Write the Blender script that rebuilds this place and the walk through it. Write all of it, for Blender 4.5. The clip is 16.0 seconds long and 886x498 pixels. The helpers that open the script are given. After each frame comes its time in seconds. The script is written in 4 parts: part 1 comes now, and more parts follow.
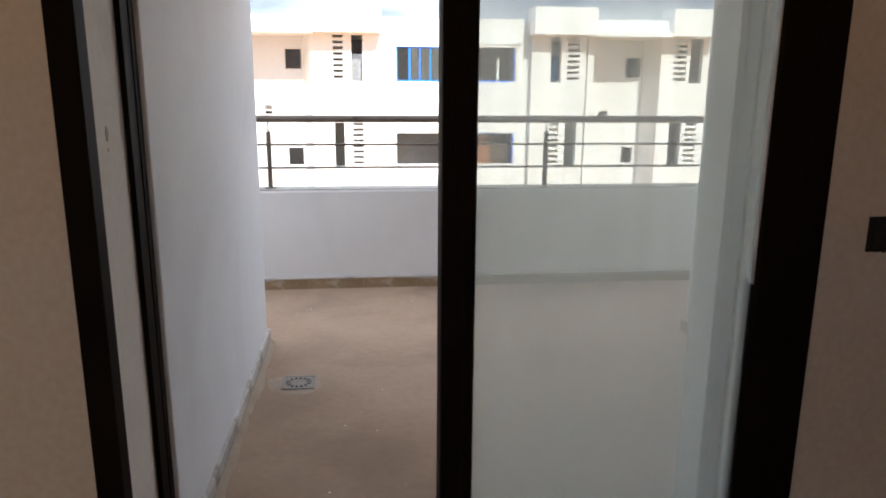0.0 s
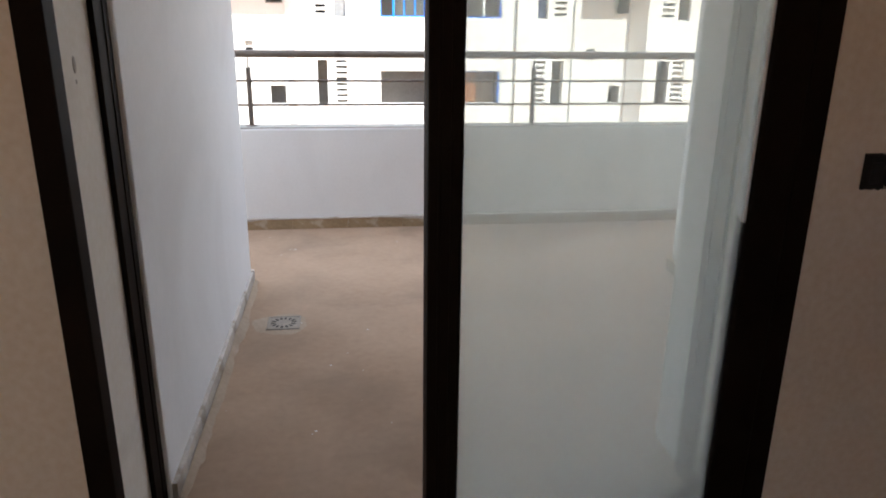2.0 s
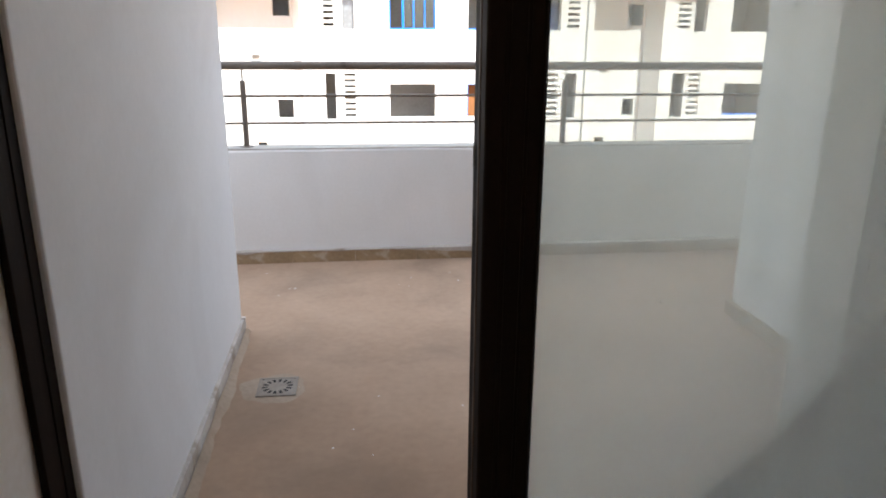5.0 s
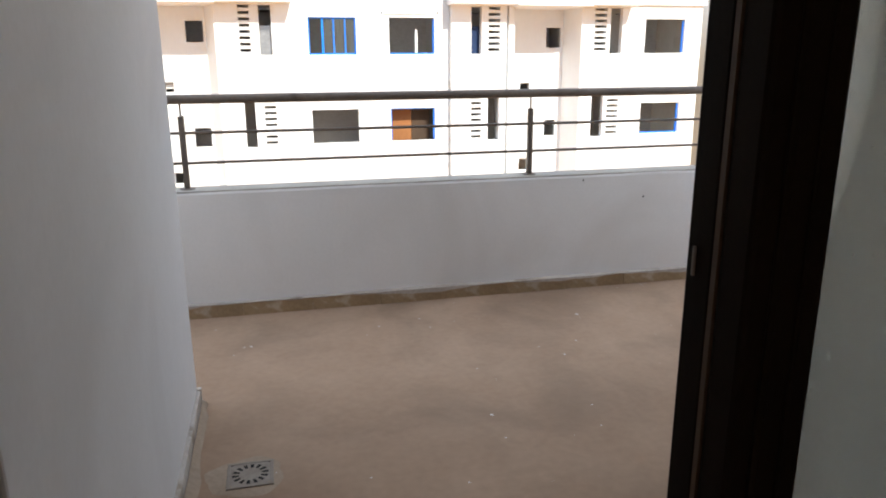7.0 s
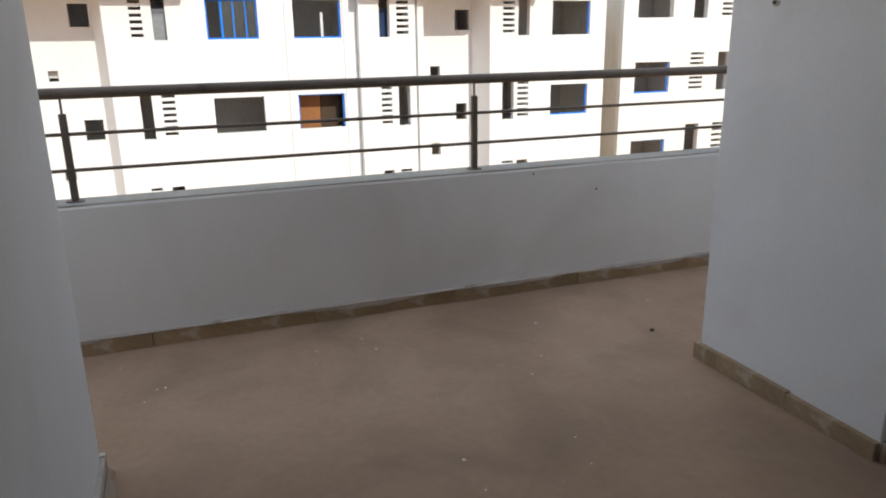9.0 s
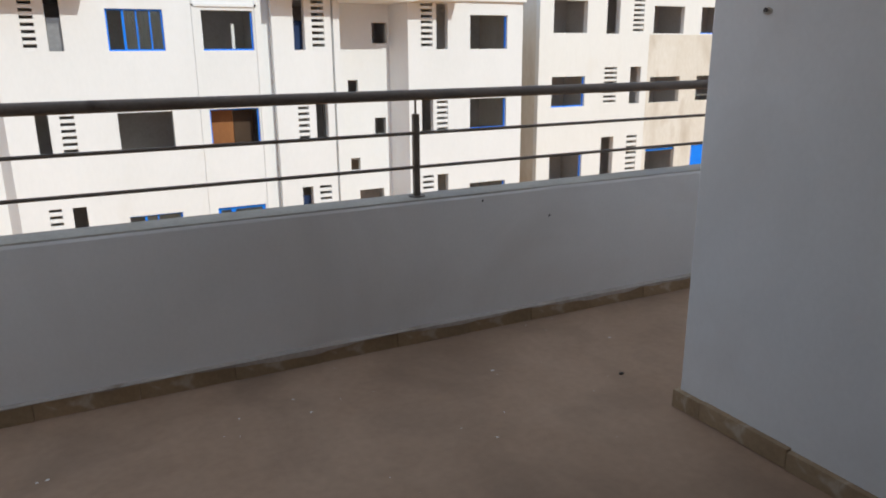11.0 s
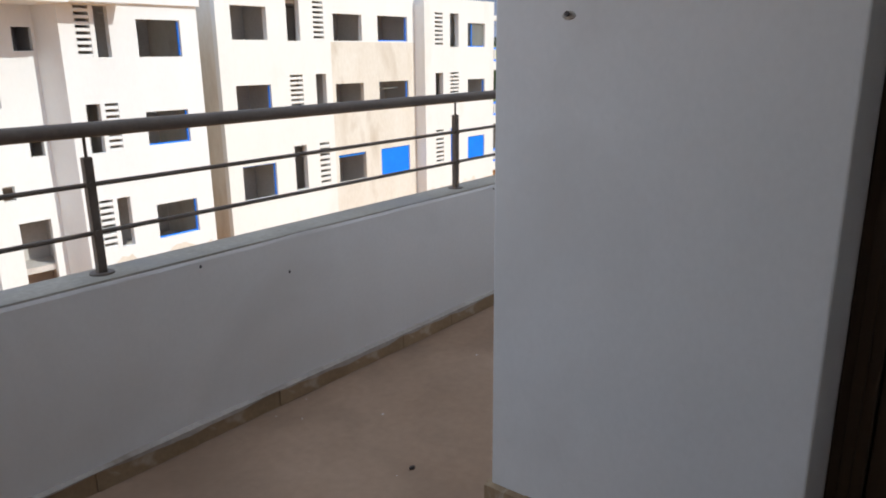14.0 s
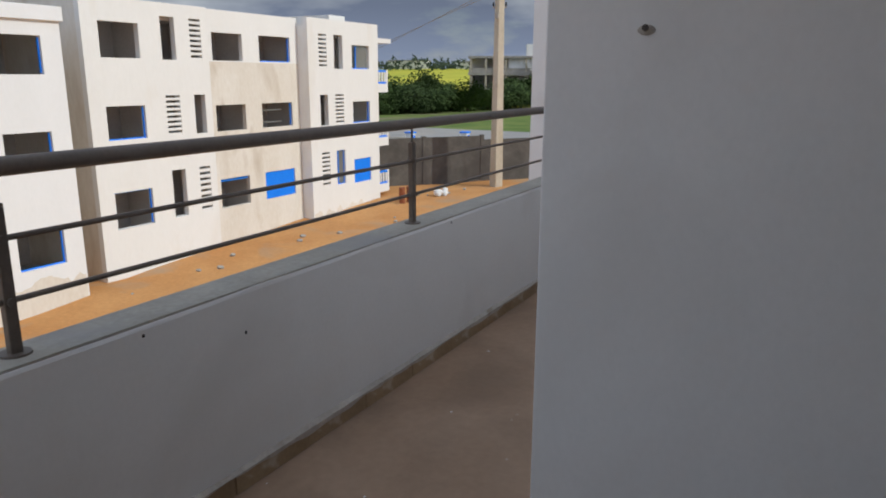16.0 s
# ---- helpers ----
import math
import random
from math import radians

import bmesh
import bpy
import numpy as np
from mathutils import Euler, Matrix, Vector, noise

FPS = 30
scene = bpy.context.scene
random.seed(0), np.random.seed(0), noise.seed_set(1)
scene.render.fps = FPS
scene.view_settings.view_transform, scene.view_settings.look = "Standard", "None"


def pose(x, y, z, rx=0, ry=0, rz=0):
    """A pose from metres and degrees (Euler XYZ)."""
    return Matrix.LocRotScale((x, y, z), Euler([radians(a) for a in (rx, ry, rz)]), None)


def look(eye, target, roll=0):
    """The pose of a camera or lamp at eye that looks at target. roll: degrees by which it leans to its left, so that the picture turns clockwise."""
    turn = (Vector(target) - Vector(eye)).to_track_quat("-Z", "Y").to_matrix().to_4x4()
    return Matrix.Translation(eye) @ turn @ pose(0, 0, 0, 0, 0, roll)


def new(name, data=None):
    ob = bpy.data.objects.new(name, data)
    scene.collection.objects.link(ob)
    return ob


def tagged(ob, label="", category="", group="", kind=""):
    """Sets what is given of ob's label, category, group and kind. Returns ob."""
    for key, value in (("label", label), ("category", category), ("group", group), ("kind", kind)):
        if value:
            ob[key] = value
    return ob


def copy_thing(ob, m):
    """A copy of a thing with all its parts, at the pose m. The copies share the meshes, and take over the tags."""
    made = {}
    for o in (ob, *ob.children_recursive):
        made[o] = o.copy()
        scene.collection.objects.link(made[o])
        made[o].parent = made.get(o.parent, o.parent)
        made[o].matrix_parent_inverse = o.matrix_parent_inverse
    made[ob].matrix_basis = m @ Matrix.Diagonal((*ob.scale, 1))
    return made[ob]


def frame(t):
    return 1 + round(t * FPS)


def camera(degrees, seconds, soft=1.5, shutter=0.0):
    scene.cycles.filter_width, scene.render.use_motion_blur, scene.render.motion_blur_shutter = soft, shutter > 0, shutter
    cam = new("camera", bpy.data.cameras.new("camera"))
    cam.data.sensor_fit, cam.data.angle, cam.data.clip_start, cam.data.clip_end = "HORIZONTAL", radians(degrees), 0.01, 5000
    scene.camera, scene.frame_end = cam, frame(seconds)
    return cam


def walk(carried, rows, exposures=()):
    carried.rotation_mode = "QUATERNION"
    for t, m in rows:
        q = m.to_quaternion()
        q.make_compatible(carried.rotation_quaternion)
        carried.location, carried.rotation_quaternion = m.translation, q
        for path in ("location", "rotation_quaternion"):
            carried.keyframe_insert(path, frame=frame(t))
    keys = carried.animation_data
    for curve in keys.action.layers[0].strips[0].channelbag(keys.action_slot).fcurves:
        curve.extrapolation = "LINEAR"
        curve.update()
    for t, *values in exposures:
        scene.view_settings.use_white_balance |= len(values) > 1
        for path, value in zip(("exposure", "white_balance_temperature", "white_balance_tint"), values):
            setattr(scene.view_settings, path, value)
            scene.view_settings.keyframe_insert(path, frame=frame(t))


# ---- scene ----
cam = camera(63.2, 16.0, soft=1.9)
PATH = [
    (0, (0.423, -5.199, 1.498), (0.636, -3.263, 1.044), 0.4),
    (0.5, (0.433, -5.207, 1.496), (0.673, -3.287, 0.990), 1.2),
    (1, (0.424, -5.184, 1.496), (0.710, -3.281, 0.954), 1.5),
    (1.5, (0.422, -5.173, 1.482), (0.731, -3.278, 0.924), 1.5),
    (2, (0.425, -5.157, 1.481), (0.675, -3.270, 0.869), 0.7),
    (2.5, (0.441, -5.047, 1.473), (0.687, -3.164, 0.844), 1.2),
    (3, (0.450, -4.955, 1.459), (0.743, -3.072, 0.851), 1.1),
    (3.5, (0.467, -4.862, 1.451), (0.727, -2.983, 0.818), 0.2),
    (4, (0.466, -4.737, 1.445), (0.689, -2.849, 0.825), 0.5),
    (6.5, (0.287, -4.235, 1.434), (0.579, -2.328, 0.907), -0.3),
    (7, (0.226, -4.125, 1.457), (0.668, -2.245, 0.936), -0.3),
    (7.5, (0.204, -4.031, 1.448), (0.693, -2.172, 0.895), -0.7),
    (8, (0.169, -3.902, 1.448), (0.737, -2.071, 0.878), -1.0),
    (10.5, (0.259, -3.218, 1.451), (1.055, -1.463, 0.916), -0.2),
    (11, (0.276, -3.109, 1.435), (1.155, -1.393, 0.903), -0.4),
    (11.5, (0.396, -2.933, 1.439), (1.381, -1.277, 0.905), -0.2),
    (12, (0.375, -2.856, 1.450), (1.564, -1.325, 0.959), 0.7),
    (12.5, (0.399, -2.769, 1.460), (1.677, -1.324, 0.930), -1.4),
    (13, (0.505, -2.623, 1.471), (1.910, -1.312, 0.917), 0.9),
    (13.5, (0.577, -2.480, 1.450), (2.067, -1.245, 0.943), 1.2),
    (14, (0.632, -2.334, 1.459), (2.142, -1.131, 0.937), -0.6),
    (14.5, (0.663, -2.224, 1.468), (2.204, -1.039, 0.995), 0.2),
    (15, (0.697, -2.069, 1.471), (2.291, -0.949, 1.017), 0.8),
    (15.5, (0.722, -1.937, 1.464), (2.353, -0.864, 1.033), 0.1),
    (16, (0.749, -1.766, 1.454), (2.453, -0.826, 0.988), 0.2),
]
EXPOSURES = [(0.0, 1.14, 6880, 5), (1.5, 1.32, 6900, 5), (4.2, 1.42, 6900, 5), (6.3, 0.90, 7000, 5), (8.2, 0.36, 7150, 3),
             (10.3, -0.44, 6850, 4), (12.0, -0.36, 6820, 4), (13.2, -0.16, 6800, 5), (14.5, -0.28, 6820, 5), (16.0, -0.62, 6850, 5)]
walk(cam, [(t, look(eye, target, roll)) for t, eye, target, roll in PATH], EXPOSURES)

SUN_DIR = Vector((-0.22, 1.0, -0.72)).normalized()

# ---- world and sun ----
world = bpy.data.worlds.new("sky")
scene.world = world
world.use_nodes = True
wt = world.node_tree
wt.nodes.clear()
w_out = wt.nodes.new("ShaderNodeOutputWorld")
w_bg = wt.nodes.new("ShaderNodeBackground")
w_sky = wt.nodes.new("ShaderNodeTexSky")
w_sky.sky_type, w_sky.sun_disc = "NISHITA", False
sun_from = -SUN_DIR
w_sky.sun_elevation = math.asin(sun_from.z)
w_sky.sun_rotation = math.atan2(sun_from.x, sun_from.y)
w_co = wt.nodes.new("ShaderNodeTexCoord")
w_map = wt.nodes.new("ShaderNodeMapping")
w_map.inputs["Scale"].default_value = (1.0, 1.0, 3.2)
w_noise = wt.nodes.new("ShaderNodeTexNoise")
w_noise.inputs["Scale"].default_value, w_noise.inputs["Detail"].default_value = 3.2, 7.0
w_noise.inputs["Roughness"].default_value = 0.55
w_ramp = wt.nodes.new("ShaderNodeValToRGB")
w_ramp.color_ramp.elements[0].position, w_ramp.color_ramp.elements[1].position = 0.12, 0.36
w_cloud = wt.nodes.new("ShaderNodeValToRGB")
w_cloud.color_ramp.elements[0].color, w_cloud.color_ramp.elements[1].color = (1.75, 2.15, 3.3, 1), (6.4, 6.9, 7.8, 1)
w_cloud.color_ramp.elements[0].position, w_cloud.color_ramp.elements[1].position = 0.44, 0.72
w_noise2 = wt.nodes.new("ShaderNodeTexNoise")
w_noise2.inputs["Scale"].default_value, w_noise2.inputs["Detail"].default_value = 3.4, 6.0
w_mix = wt.nodes.new("ShaderNodeMixRGB")
wt.links.new(w_co.outputs["Generated"], w_map.inputs["Vector"])
wt.links.new(w_map.outputs[0], w_noise.inputs["Vector"])
wt.links.new(w_map.outputs[0], w_noise2.inputs["Vector"])
wt.links.new(w_noise.outputs["Fac"], w_ramp.inputs[0])
wt.links.new(w_noise2.outputs["Fac"], w_cloud.inputs[0])
wt.links.new(w_ramp.outputs[0], w_mix.inputs[0])
wt.links.new(w_sky.outputs[0], w_mix.inputs[1])
wt.links.new(w_cloud.outputs[0], w_mix.inputs[2])
w_sep = wt.nodes.new("ShaderNodeSeparateXYZ")
wt.links.new(w_co.outputs["Generated"], w_sep.inputs[0])
w_up = wt.nodes.new("ShaderNodeMapRange")
w_up.inputs[1].default_value, w_up.inputs[2].default_value = 0.12, 0.7
w_up.inputs[3].default_value, w_up.inputs[4].default_value = 0.85, 1.7
wt.links.new(w_sep.outputs["Z"], w_up.inputs[0])
w_gain = wt.nodes.new("ShaderNodeVectorMath")
w_gain.operation = "SCALE"
wt.links.new(w_mix.outputs[0], w_gain.inputs[0])
w_low = wt.nodes.new("ShaderNodeMapRange")
w_low.inputs[1].default_value, w_low.inputs[2].default_value = 0.0, 0.09
w_low.inputs[3].default_value, w_low.inputs[4].default_value = 0.55, 0.0
wt.links.new(w_sep.outputs["Z"], w_low.inputs[0])
w_sum = wt.nodes.new("ShaderNodeMath")
wt.links.new(w_up.outputs[0], w_sum.inputs[0])
wt.links.new(w_low.outputs[0], w_sum.inputs[1])
w_west = wt.nodes.new("ShaderNodeMapRange")
w_west.inputs[1].default_value, w_west.inputs[2].default_value = -1.0, 1.0
w_west.inputs[3].default_value, w_west.inputs[4].default_value = 1.60, 0.95
wt.links.new(w_sep.outputs["X"], w_west.inputs[0])
w_all = wt.nodes.new("ShaderNodeMath")
w_all.operation = "MULTIPLY"
wt.links.new(w_sum.outputs[0], w_all.inputs[0])
wt.links.new(w_west.outputs[0], w_all.inputs[1])
wt.links.new(w_all.outputs[0], w_gain.inputs["Scale"])
wt.links.new(w_gain.outputs[0], w_bg.inputs[0])
w_bg.inputs[1].default_value = 0.15
wt.links.new(w_bg.outputs[0], w_out.inputs[0])

sun_data = bpy.data.lights.new("sun", "SUN")
sun_data.energy, sun_data.angle, sun_data.color = 3.3, radians(0.6), (1.0, 1.0, 1.0)
sun = new("sun", sun_data)
sun.matrix_world = look(sun_from * 60, (0, 0, 0))


# ---- materials ----
def surface(name, c1, c2, scale=3.0, rough=0.85, bump=0.15, fine=60.0, metal=0.0, stain=None, stain_scale=0.7,
            stain_at=(0.55, 0.75), stretch=(1, 1, 1), island=0.0, specular=0.3, grit=0.22):
    """Two-scale procedural surface: broad blotches, fine grain, optional stains."""
    m = bpy.data.materials.new(name)
    m.use_nodes = True
    nt = m.node_tree
    b = nt.nodes["Principled BSDF"]
    b.inputs["Roughness"].default_value, b.inputs["Metallic"].default_value = rough, metal
    b.inputs["Specular IOR Level"].default_value = specular
    co = nt.nodes.new("ShaderNodeTexCoord")
    mp = nt.nodes.new("ShaderNodeMapping")
    mp.inputs["Scale"].default_value = stretch
    nt.links.new(co.outputs["Object"], mp.inputs["Vector"])
    big = nt.nodes.new("ShaderNodeTexNoise")
    big.inputs["Scale"].default_value, big.inputs["Detail"].default_value = scale, 6.0
    big.inputs["Roughness"].default_value = 0.6
    small = nt.nodes.new("ShaderNodeTexNoise")
    small.inputs["Scale"].default_value, small.inputs["Detail"].default_value = fine, 4.0
    for n in (big, small):
        nt.links.new(mp.outputs[0], n.inputs["Vector"])
    ramp = nt.nodes.new("ShaderNodeValToRGB")
    ramp.color_ramp.elements[0].position, ramp.color_ramp.elements[1].position = 0.32, 0.68
    ramp.color_ramp.elements[0].color, ramp.color_ramp.elements[1].color = (*c1, 1), (*c2, 1)
    nt.links.new(big.outputs["Fac"], ramp.inputs[0])
    colour = ramp.outputs[0]
    grain = nt.nodes.new("ShaderNodeMixRGB")
    grain.blend_type = "OVERLAY"
    grain.inputs[0].default_value = grit
    nt.links.new(colour, grain.inputs[1])
    nt.links.new(small.outputs["Fac"], grain.inputs[2])
    colour = grain.outputs[0]
    if stain:
        sn = nt.nodes.new("ShaderNodeTexNoise")
        sn.inputs["Scale"].default_value, sn.inputs["Detail"].default_value = stain_scale, 8.0
        sn.inputs["Distortion"].default_value = 0.6
        nt.links.new(mp.outputs[0], sn.inputs["Vector"])
        sr = nt.nodes.new("ShaderNodeValToRGB")
        sr.color_ramp.elements[0].position, sr.color_ramp.elements[1].position = stain_at
        nt.links.new(sn.outputs["Fac"], sr.inputs[0])
        mx = nt.nodes.new("ShaderNodeMixRGB")
        nt.links.new(sr.outputs[0], mx.inputs[0])
        nt.links.new(colour, mx.inputs[1])
        mx.inputs[2].default_value = (*stain, 1)
        colour = mx.outputs[0]
    if island:
        info = nt.nodes.new("ShaderNodeObjectInfo")
        hsv = nt.nodes.new("ShaderNodeHueSaturation")
        mul = nt.nodes.new("ShaderNodeMath")
        mul.operation = "MULTIPLY_ADD"
        mul.inputs[1].default_value, mul.inputs[2].default_value = island, 1.0 - island / 2
        nt.links.new(info.outputs["Random"], mul.inputs[0])
        nt.links.new(mul.outputs[0], hsv.inputs["Value"])
        nt.links.new(colour, hsv.inputs["Color"])
        colour = hsv.outputs[0]
    nt.links.new(colour, b.inputs["Base Color"])
    if bump:
        add = nt.nodes.new("ShaderNodeMath")
        add.operation = "MULTIPLY_ADD"
        add.inputs[1].default_value = 0.35
        nt.links.new(small.outputs["Fac"], add.inputs[0])
        nt.links.new(big.outputs["Fac"], add.inputs[2])
        bn = nt.nodes.new("ShaderNodeBump")
        bn.inputs["Strength"].default_value, bn.inputs["Distance"].default_value = bump, 0.02
        nt.links.new(add.outputs[0], bn.inputs["Height"])
        nt.links.new(bn.outputs[0], b.inputs["Normal"])
    return m


PLASTER = surface("balcony_plaster", (0.72, 0.717, 0.705), (0.77, 0.767, 0.757), 1.3, 0.9, 0.03, 60, grit=0.12, stain=(0.60, 0.58, 0.555),
                  stain_scale=1.3, stain_at=(0.50, 0.92), stretch=(1, 1, 0.8))
REVEAL = surface("cream_reveal_paint", (0.72, 0.67, 0.59), (0.78, 0.73, 0.66), 1.5, 0.9, 0.05, 50, stain=(0.55, 0.49, 0.42), stain_scale=3, stain_at=(0.62, 0.8))
FILLET = surface("screed_mortar", (0.315, 0.235, 0.168), (0.385, 0.300, 0.225), 4, 0.95, 0.2, 50, stain=(0.28, 0.20, 0.14), stain_scale=5, stain_at=(0.58, 0.75))
NAVY = surface("dark_blue_board", (0.012, 0.03, 0.09), (0.02, 0.045, 0.12), 2, 0.4, 0.02, 30)
ROOM_PAINT = surface("room_paint", (0.66, 0.565, 0.45), (0.72, 0.625, 0.51), 1.2, 0.9, 0.06, 50)
SCREED = surface("cement_screed", (0.312, 0.206, 0.137), (0.385, 0.266, 0.185), 1.3, 0.95, 0.04, 26, stain=(0.215, 0.150, 0.104),
                 stain_scale=1.7, stain_at=(0.49, 0.84), grit=0.14)
CEMENT = surface("grey_cement_patch", (0.38, 0.34, 0.29), (0.48, 0.44, 0.39), 5, 0.9, 0.2, 70)
COPING = surface("parapet_coping", (0.32, 0.298, 0.255), (0.41, 0.385, 0.335), 3, 0.9, 0.25, 50, stain=(0.30, 0.29, 0.28), stain_scale=2.5)
TILE = surface("skirting_stone", (0.28, 0.195, 0.115), (0.36, 0.26, 0.16), 5, 0.7, 0.15, 50, stain=(0.45, 0.37, 0.28),
               stain_scale=9, stain_at=(0.62, 0.72), island=0.12)
TILE_PALE = surface("plastered_skirting", (0.44, 0.39, 0.34), (0.56, 0.52, 0.47), 6, 0.85, 0.2, 50, stain=(0.30, 0.24, 0.18),
                    stain_scale=5, stain_at=(0.6, 0.75), island=0.2)
ALU = surface("dark_brown_aluminium", (0.008, 0.005, 0.0035), (0.013, 0.008, 0.0055), 4, 0.6, 0.02, 120, metal=0.0, specular=0.04)
WOOD_DOOR = surface("dark_brown_door", (0.055, 0.033, 0.019), (0.080, 0.048, 0.028), 3, 0.55, 0.06, 60, stretch=(1, 1, 0.15))
GLINT_TRIM = surface("painted_edge_glint", (0.55, 0.55, 0.54), (0.65, 0.65, 0.63), 8, 0.6, 0.0, 80)
RUBBER = surface("black_gasket", (0.010, 0.010, 0.010), (0.016, 0.016, 0.016), 8, 0.7, 0.0, 80)
STEEL = surface("latch_steel", (0.35, 0.35, 0.35), (0.45, 0.45, 0.45), 8, 0.35, 0.02, 90, metal=0.9)
RAIL = surface("taupe_rail_paint", (0.115, 0.092, 0.074), (0.15, 0.122, 0.10), 6, 0.5, 0.05, 70, stain=(0.07, 0.05, 0.04),
               stain_scale=7, stain_at=(0.66, 0.78))
DRAIN = surface("drain_plastic", (0.23, 0.19, 0.155), (0.30, 0.255, 0.21), 12, 0.7, 0.05, 90, stain=(0.20, 0.16, 0.125), stain_scale=14)
# Near black: painted shade in holes and hollows, and the insulators' own colour.
DARK = surface("hollow_shade_and_insulator", (0.012, 0.011, 0.010), (0.02, 0.018, 0.016), 10, 0.9, 0.0, 50)
WIRE = surface("orange_wire", (0.62, 0.17, 0.04), (0.72, 0.22, 0.06), 20, 0.5, 0.0, 90)
SPECK = surface("lime_speck", (0.60, 0.57, 0.53), (0.72, 0.70, 0.66), 30, 0.9, 0.0, 90)
NAIL = surface("rusty_nail", (0.05, 0.04, 0.035), (0.10, 0.08, 0.07), 30, 0.6, 0.1, 90, metal=0.3)
FACADE = surface("white_facade_paint", (0.755, 0.765, 0.765), (0.805, 0.815, 0.82), 0.35, 0.9, 0.06, 12, grit=0.12, stain=(0.66, 0.63, 0.57),
                 stain_scale=0.5, stain_at=(0.62, 0.95), stretch=(1, 1, 0.4))
CREAM = surface("cream_facade_paint", (0.765, 0.76, 0.735), (0.81, 0.81, 0.79), 0.35, 0.9, 0.07, 12, grit=0.12, stain=(0.69, 0.64, 0.56),
                stain_scale=0.6, stain_at=(0.58, 0.9), stretch=(1, 1, 0.35))
BARE = surface("bare_plaster", (0.68, 0.63, 0.55), (0.75, 0.715, 0.65), 0.6, 0.95, 0.15, 10, stain=(0.48, 0.40, 0.31),
               stain_scale=0.8, stain_at=(0.55, 0.85), stretch=(1, 1, 0.4))
INNER = surface("unpainted_interior", (0.56, 0.53, 0.50), (0.66, 0.63, 0.60), 0.8, 0.95, 0.1, 12)
BLUE = surface("bright_blue_paint", (0.002, 0.20, 0.88), (0.003, 0.23, 0.94), 2, 0.45, 0.02, 40)
ORANGE_DOOR = surface("varnished_door", (0.26, 0.10, 0.035), (0.34, 0.14, 0.05), 2, 0.5, 0.05, 20, stretch=(1, 1, 0.2))
CONCRETE = surface("raw_concrete", (0.30, 0.28, 0.25), (0.42, 0.39, 0.35), 0.8, 0.95, 0.2, 8, stain=(0.20, 0.18, 0.16), stain_scale=0.6)
POLE = surface("pole_concrete", (0.46, 0.40, 0.31), (0.56, 0.50, 0.40), 1.5, 0.9, 0.15, 15, stretch=(1, 1, 0.3))
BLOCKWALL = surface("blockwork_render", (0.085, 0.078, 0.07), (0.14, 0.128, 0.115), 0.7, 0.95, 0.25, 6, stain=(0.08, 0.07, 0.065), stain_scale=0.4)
ROAD = surface("worn_asphalt", (0.26, 0.25, 0.24), (0.33, 0.32, 0.30), 0.3, 0.95, 0.1, 6, stain=(0.38, 0.32, 0.26), stain_scale=0.15)
BARK = surface("bark", (0.07, 0.05, 0.035), (0.12, 0.09, 0.06), 6, 0.95, 0.3, 30, stretch=(1, 1, 0.2))
LEAF = surface("leaf_green", (0.026, 0.055, 0.010), (0.062, 0.098, 0.022), 0.9, 0.8, 0.0, 8, island=0.4)
FARLEAF = surface("far_wood_green", (0.020, 0.035, 0.018), (0.045, 0.065, 0.035), 0.05, 0.9, 0.0, 2)
FIELD = surface("rape_field", (0.40, 0.40, 0.035), (0.52, 0.48, 0.05), 0.02, 0.95, 0.0, 0.6, stain=(0.26, 0.32, 0.04), stain_scale=0.012)
VERGE = surface("verge_grass", (0.075, 0.135, 0.022), (0.16, 0.20, 0.045), 0.3, 0.95, 0.3, 5, stain=(0.20, 0.17, 0.10), stain_scale=0.12)
CLAY = surface("red_clay", (0.48, 0.22, 0.075), (0.58, 0.30, 0.115), 0.45, 0.95, 0.35, 7, stain=(0.42, 0.27, 0.16), stain_scale=0.5)
SACK = surface("white_sack", (0.66, 0.66, 0.64), (0.76, 0.76, 0.74), 3, 0.7, 0.2, 20)
POT = surface("rusty_drum", (0.22, 0.07, 0.035), (0.32, 0.11, 0.05), 3, 0.7, 0.2, 15)


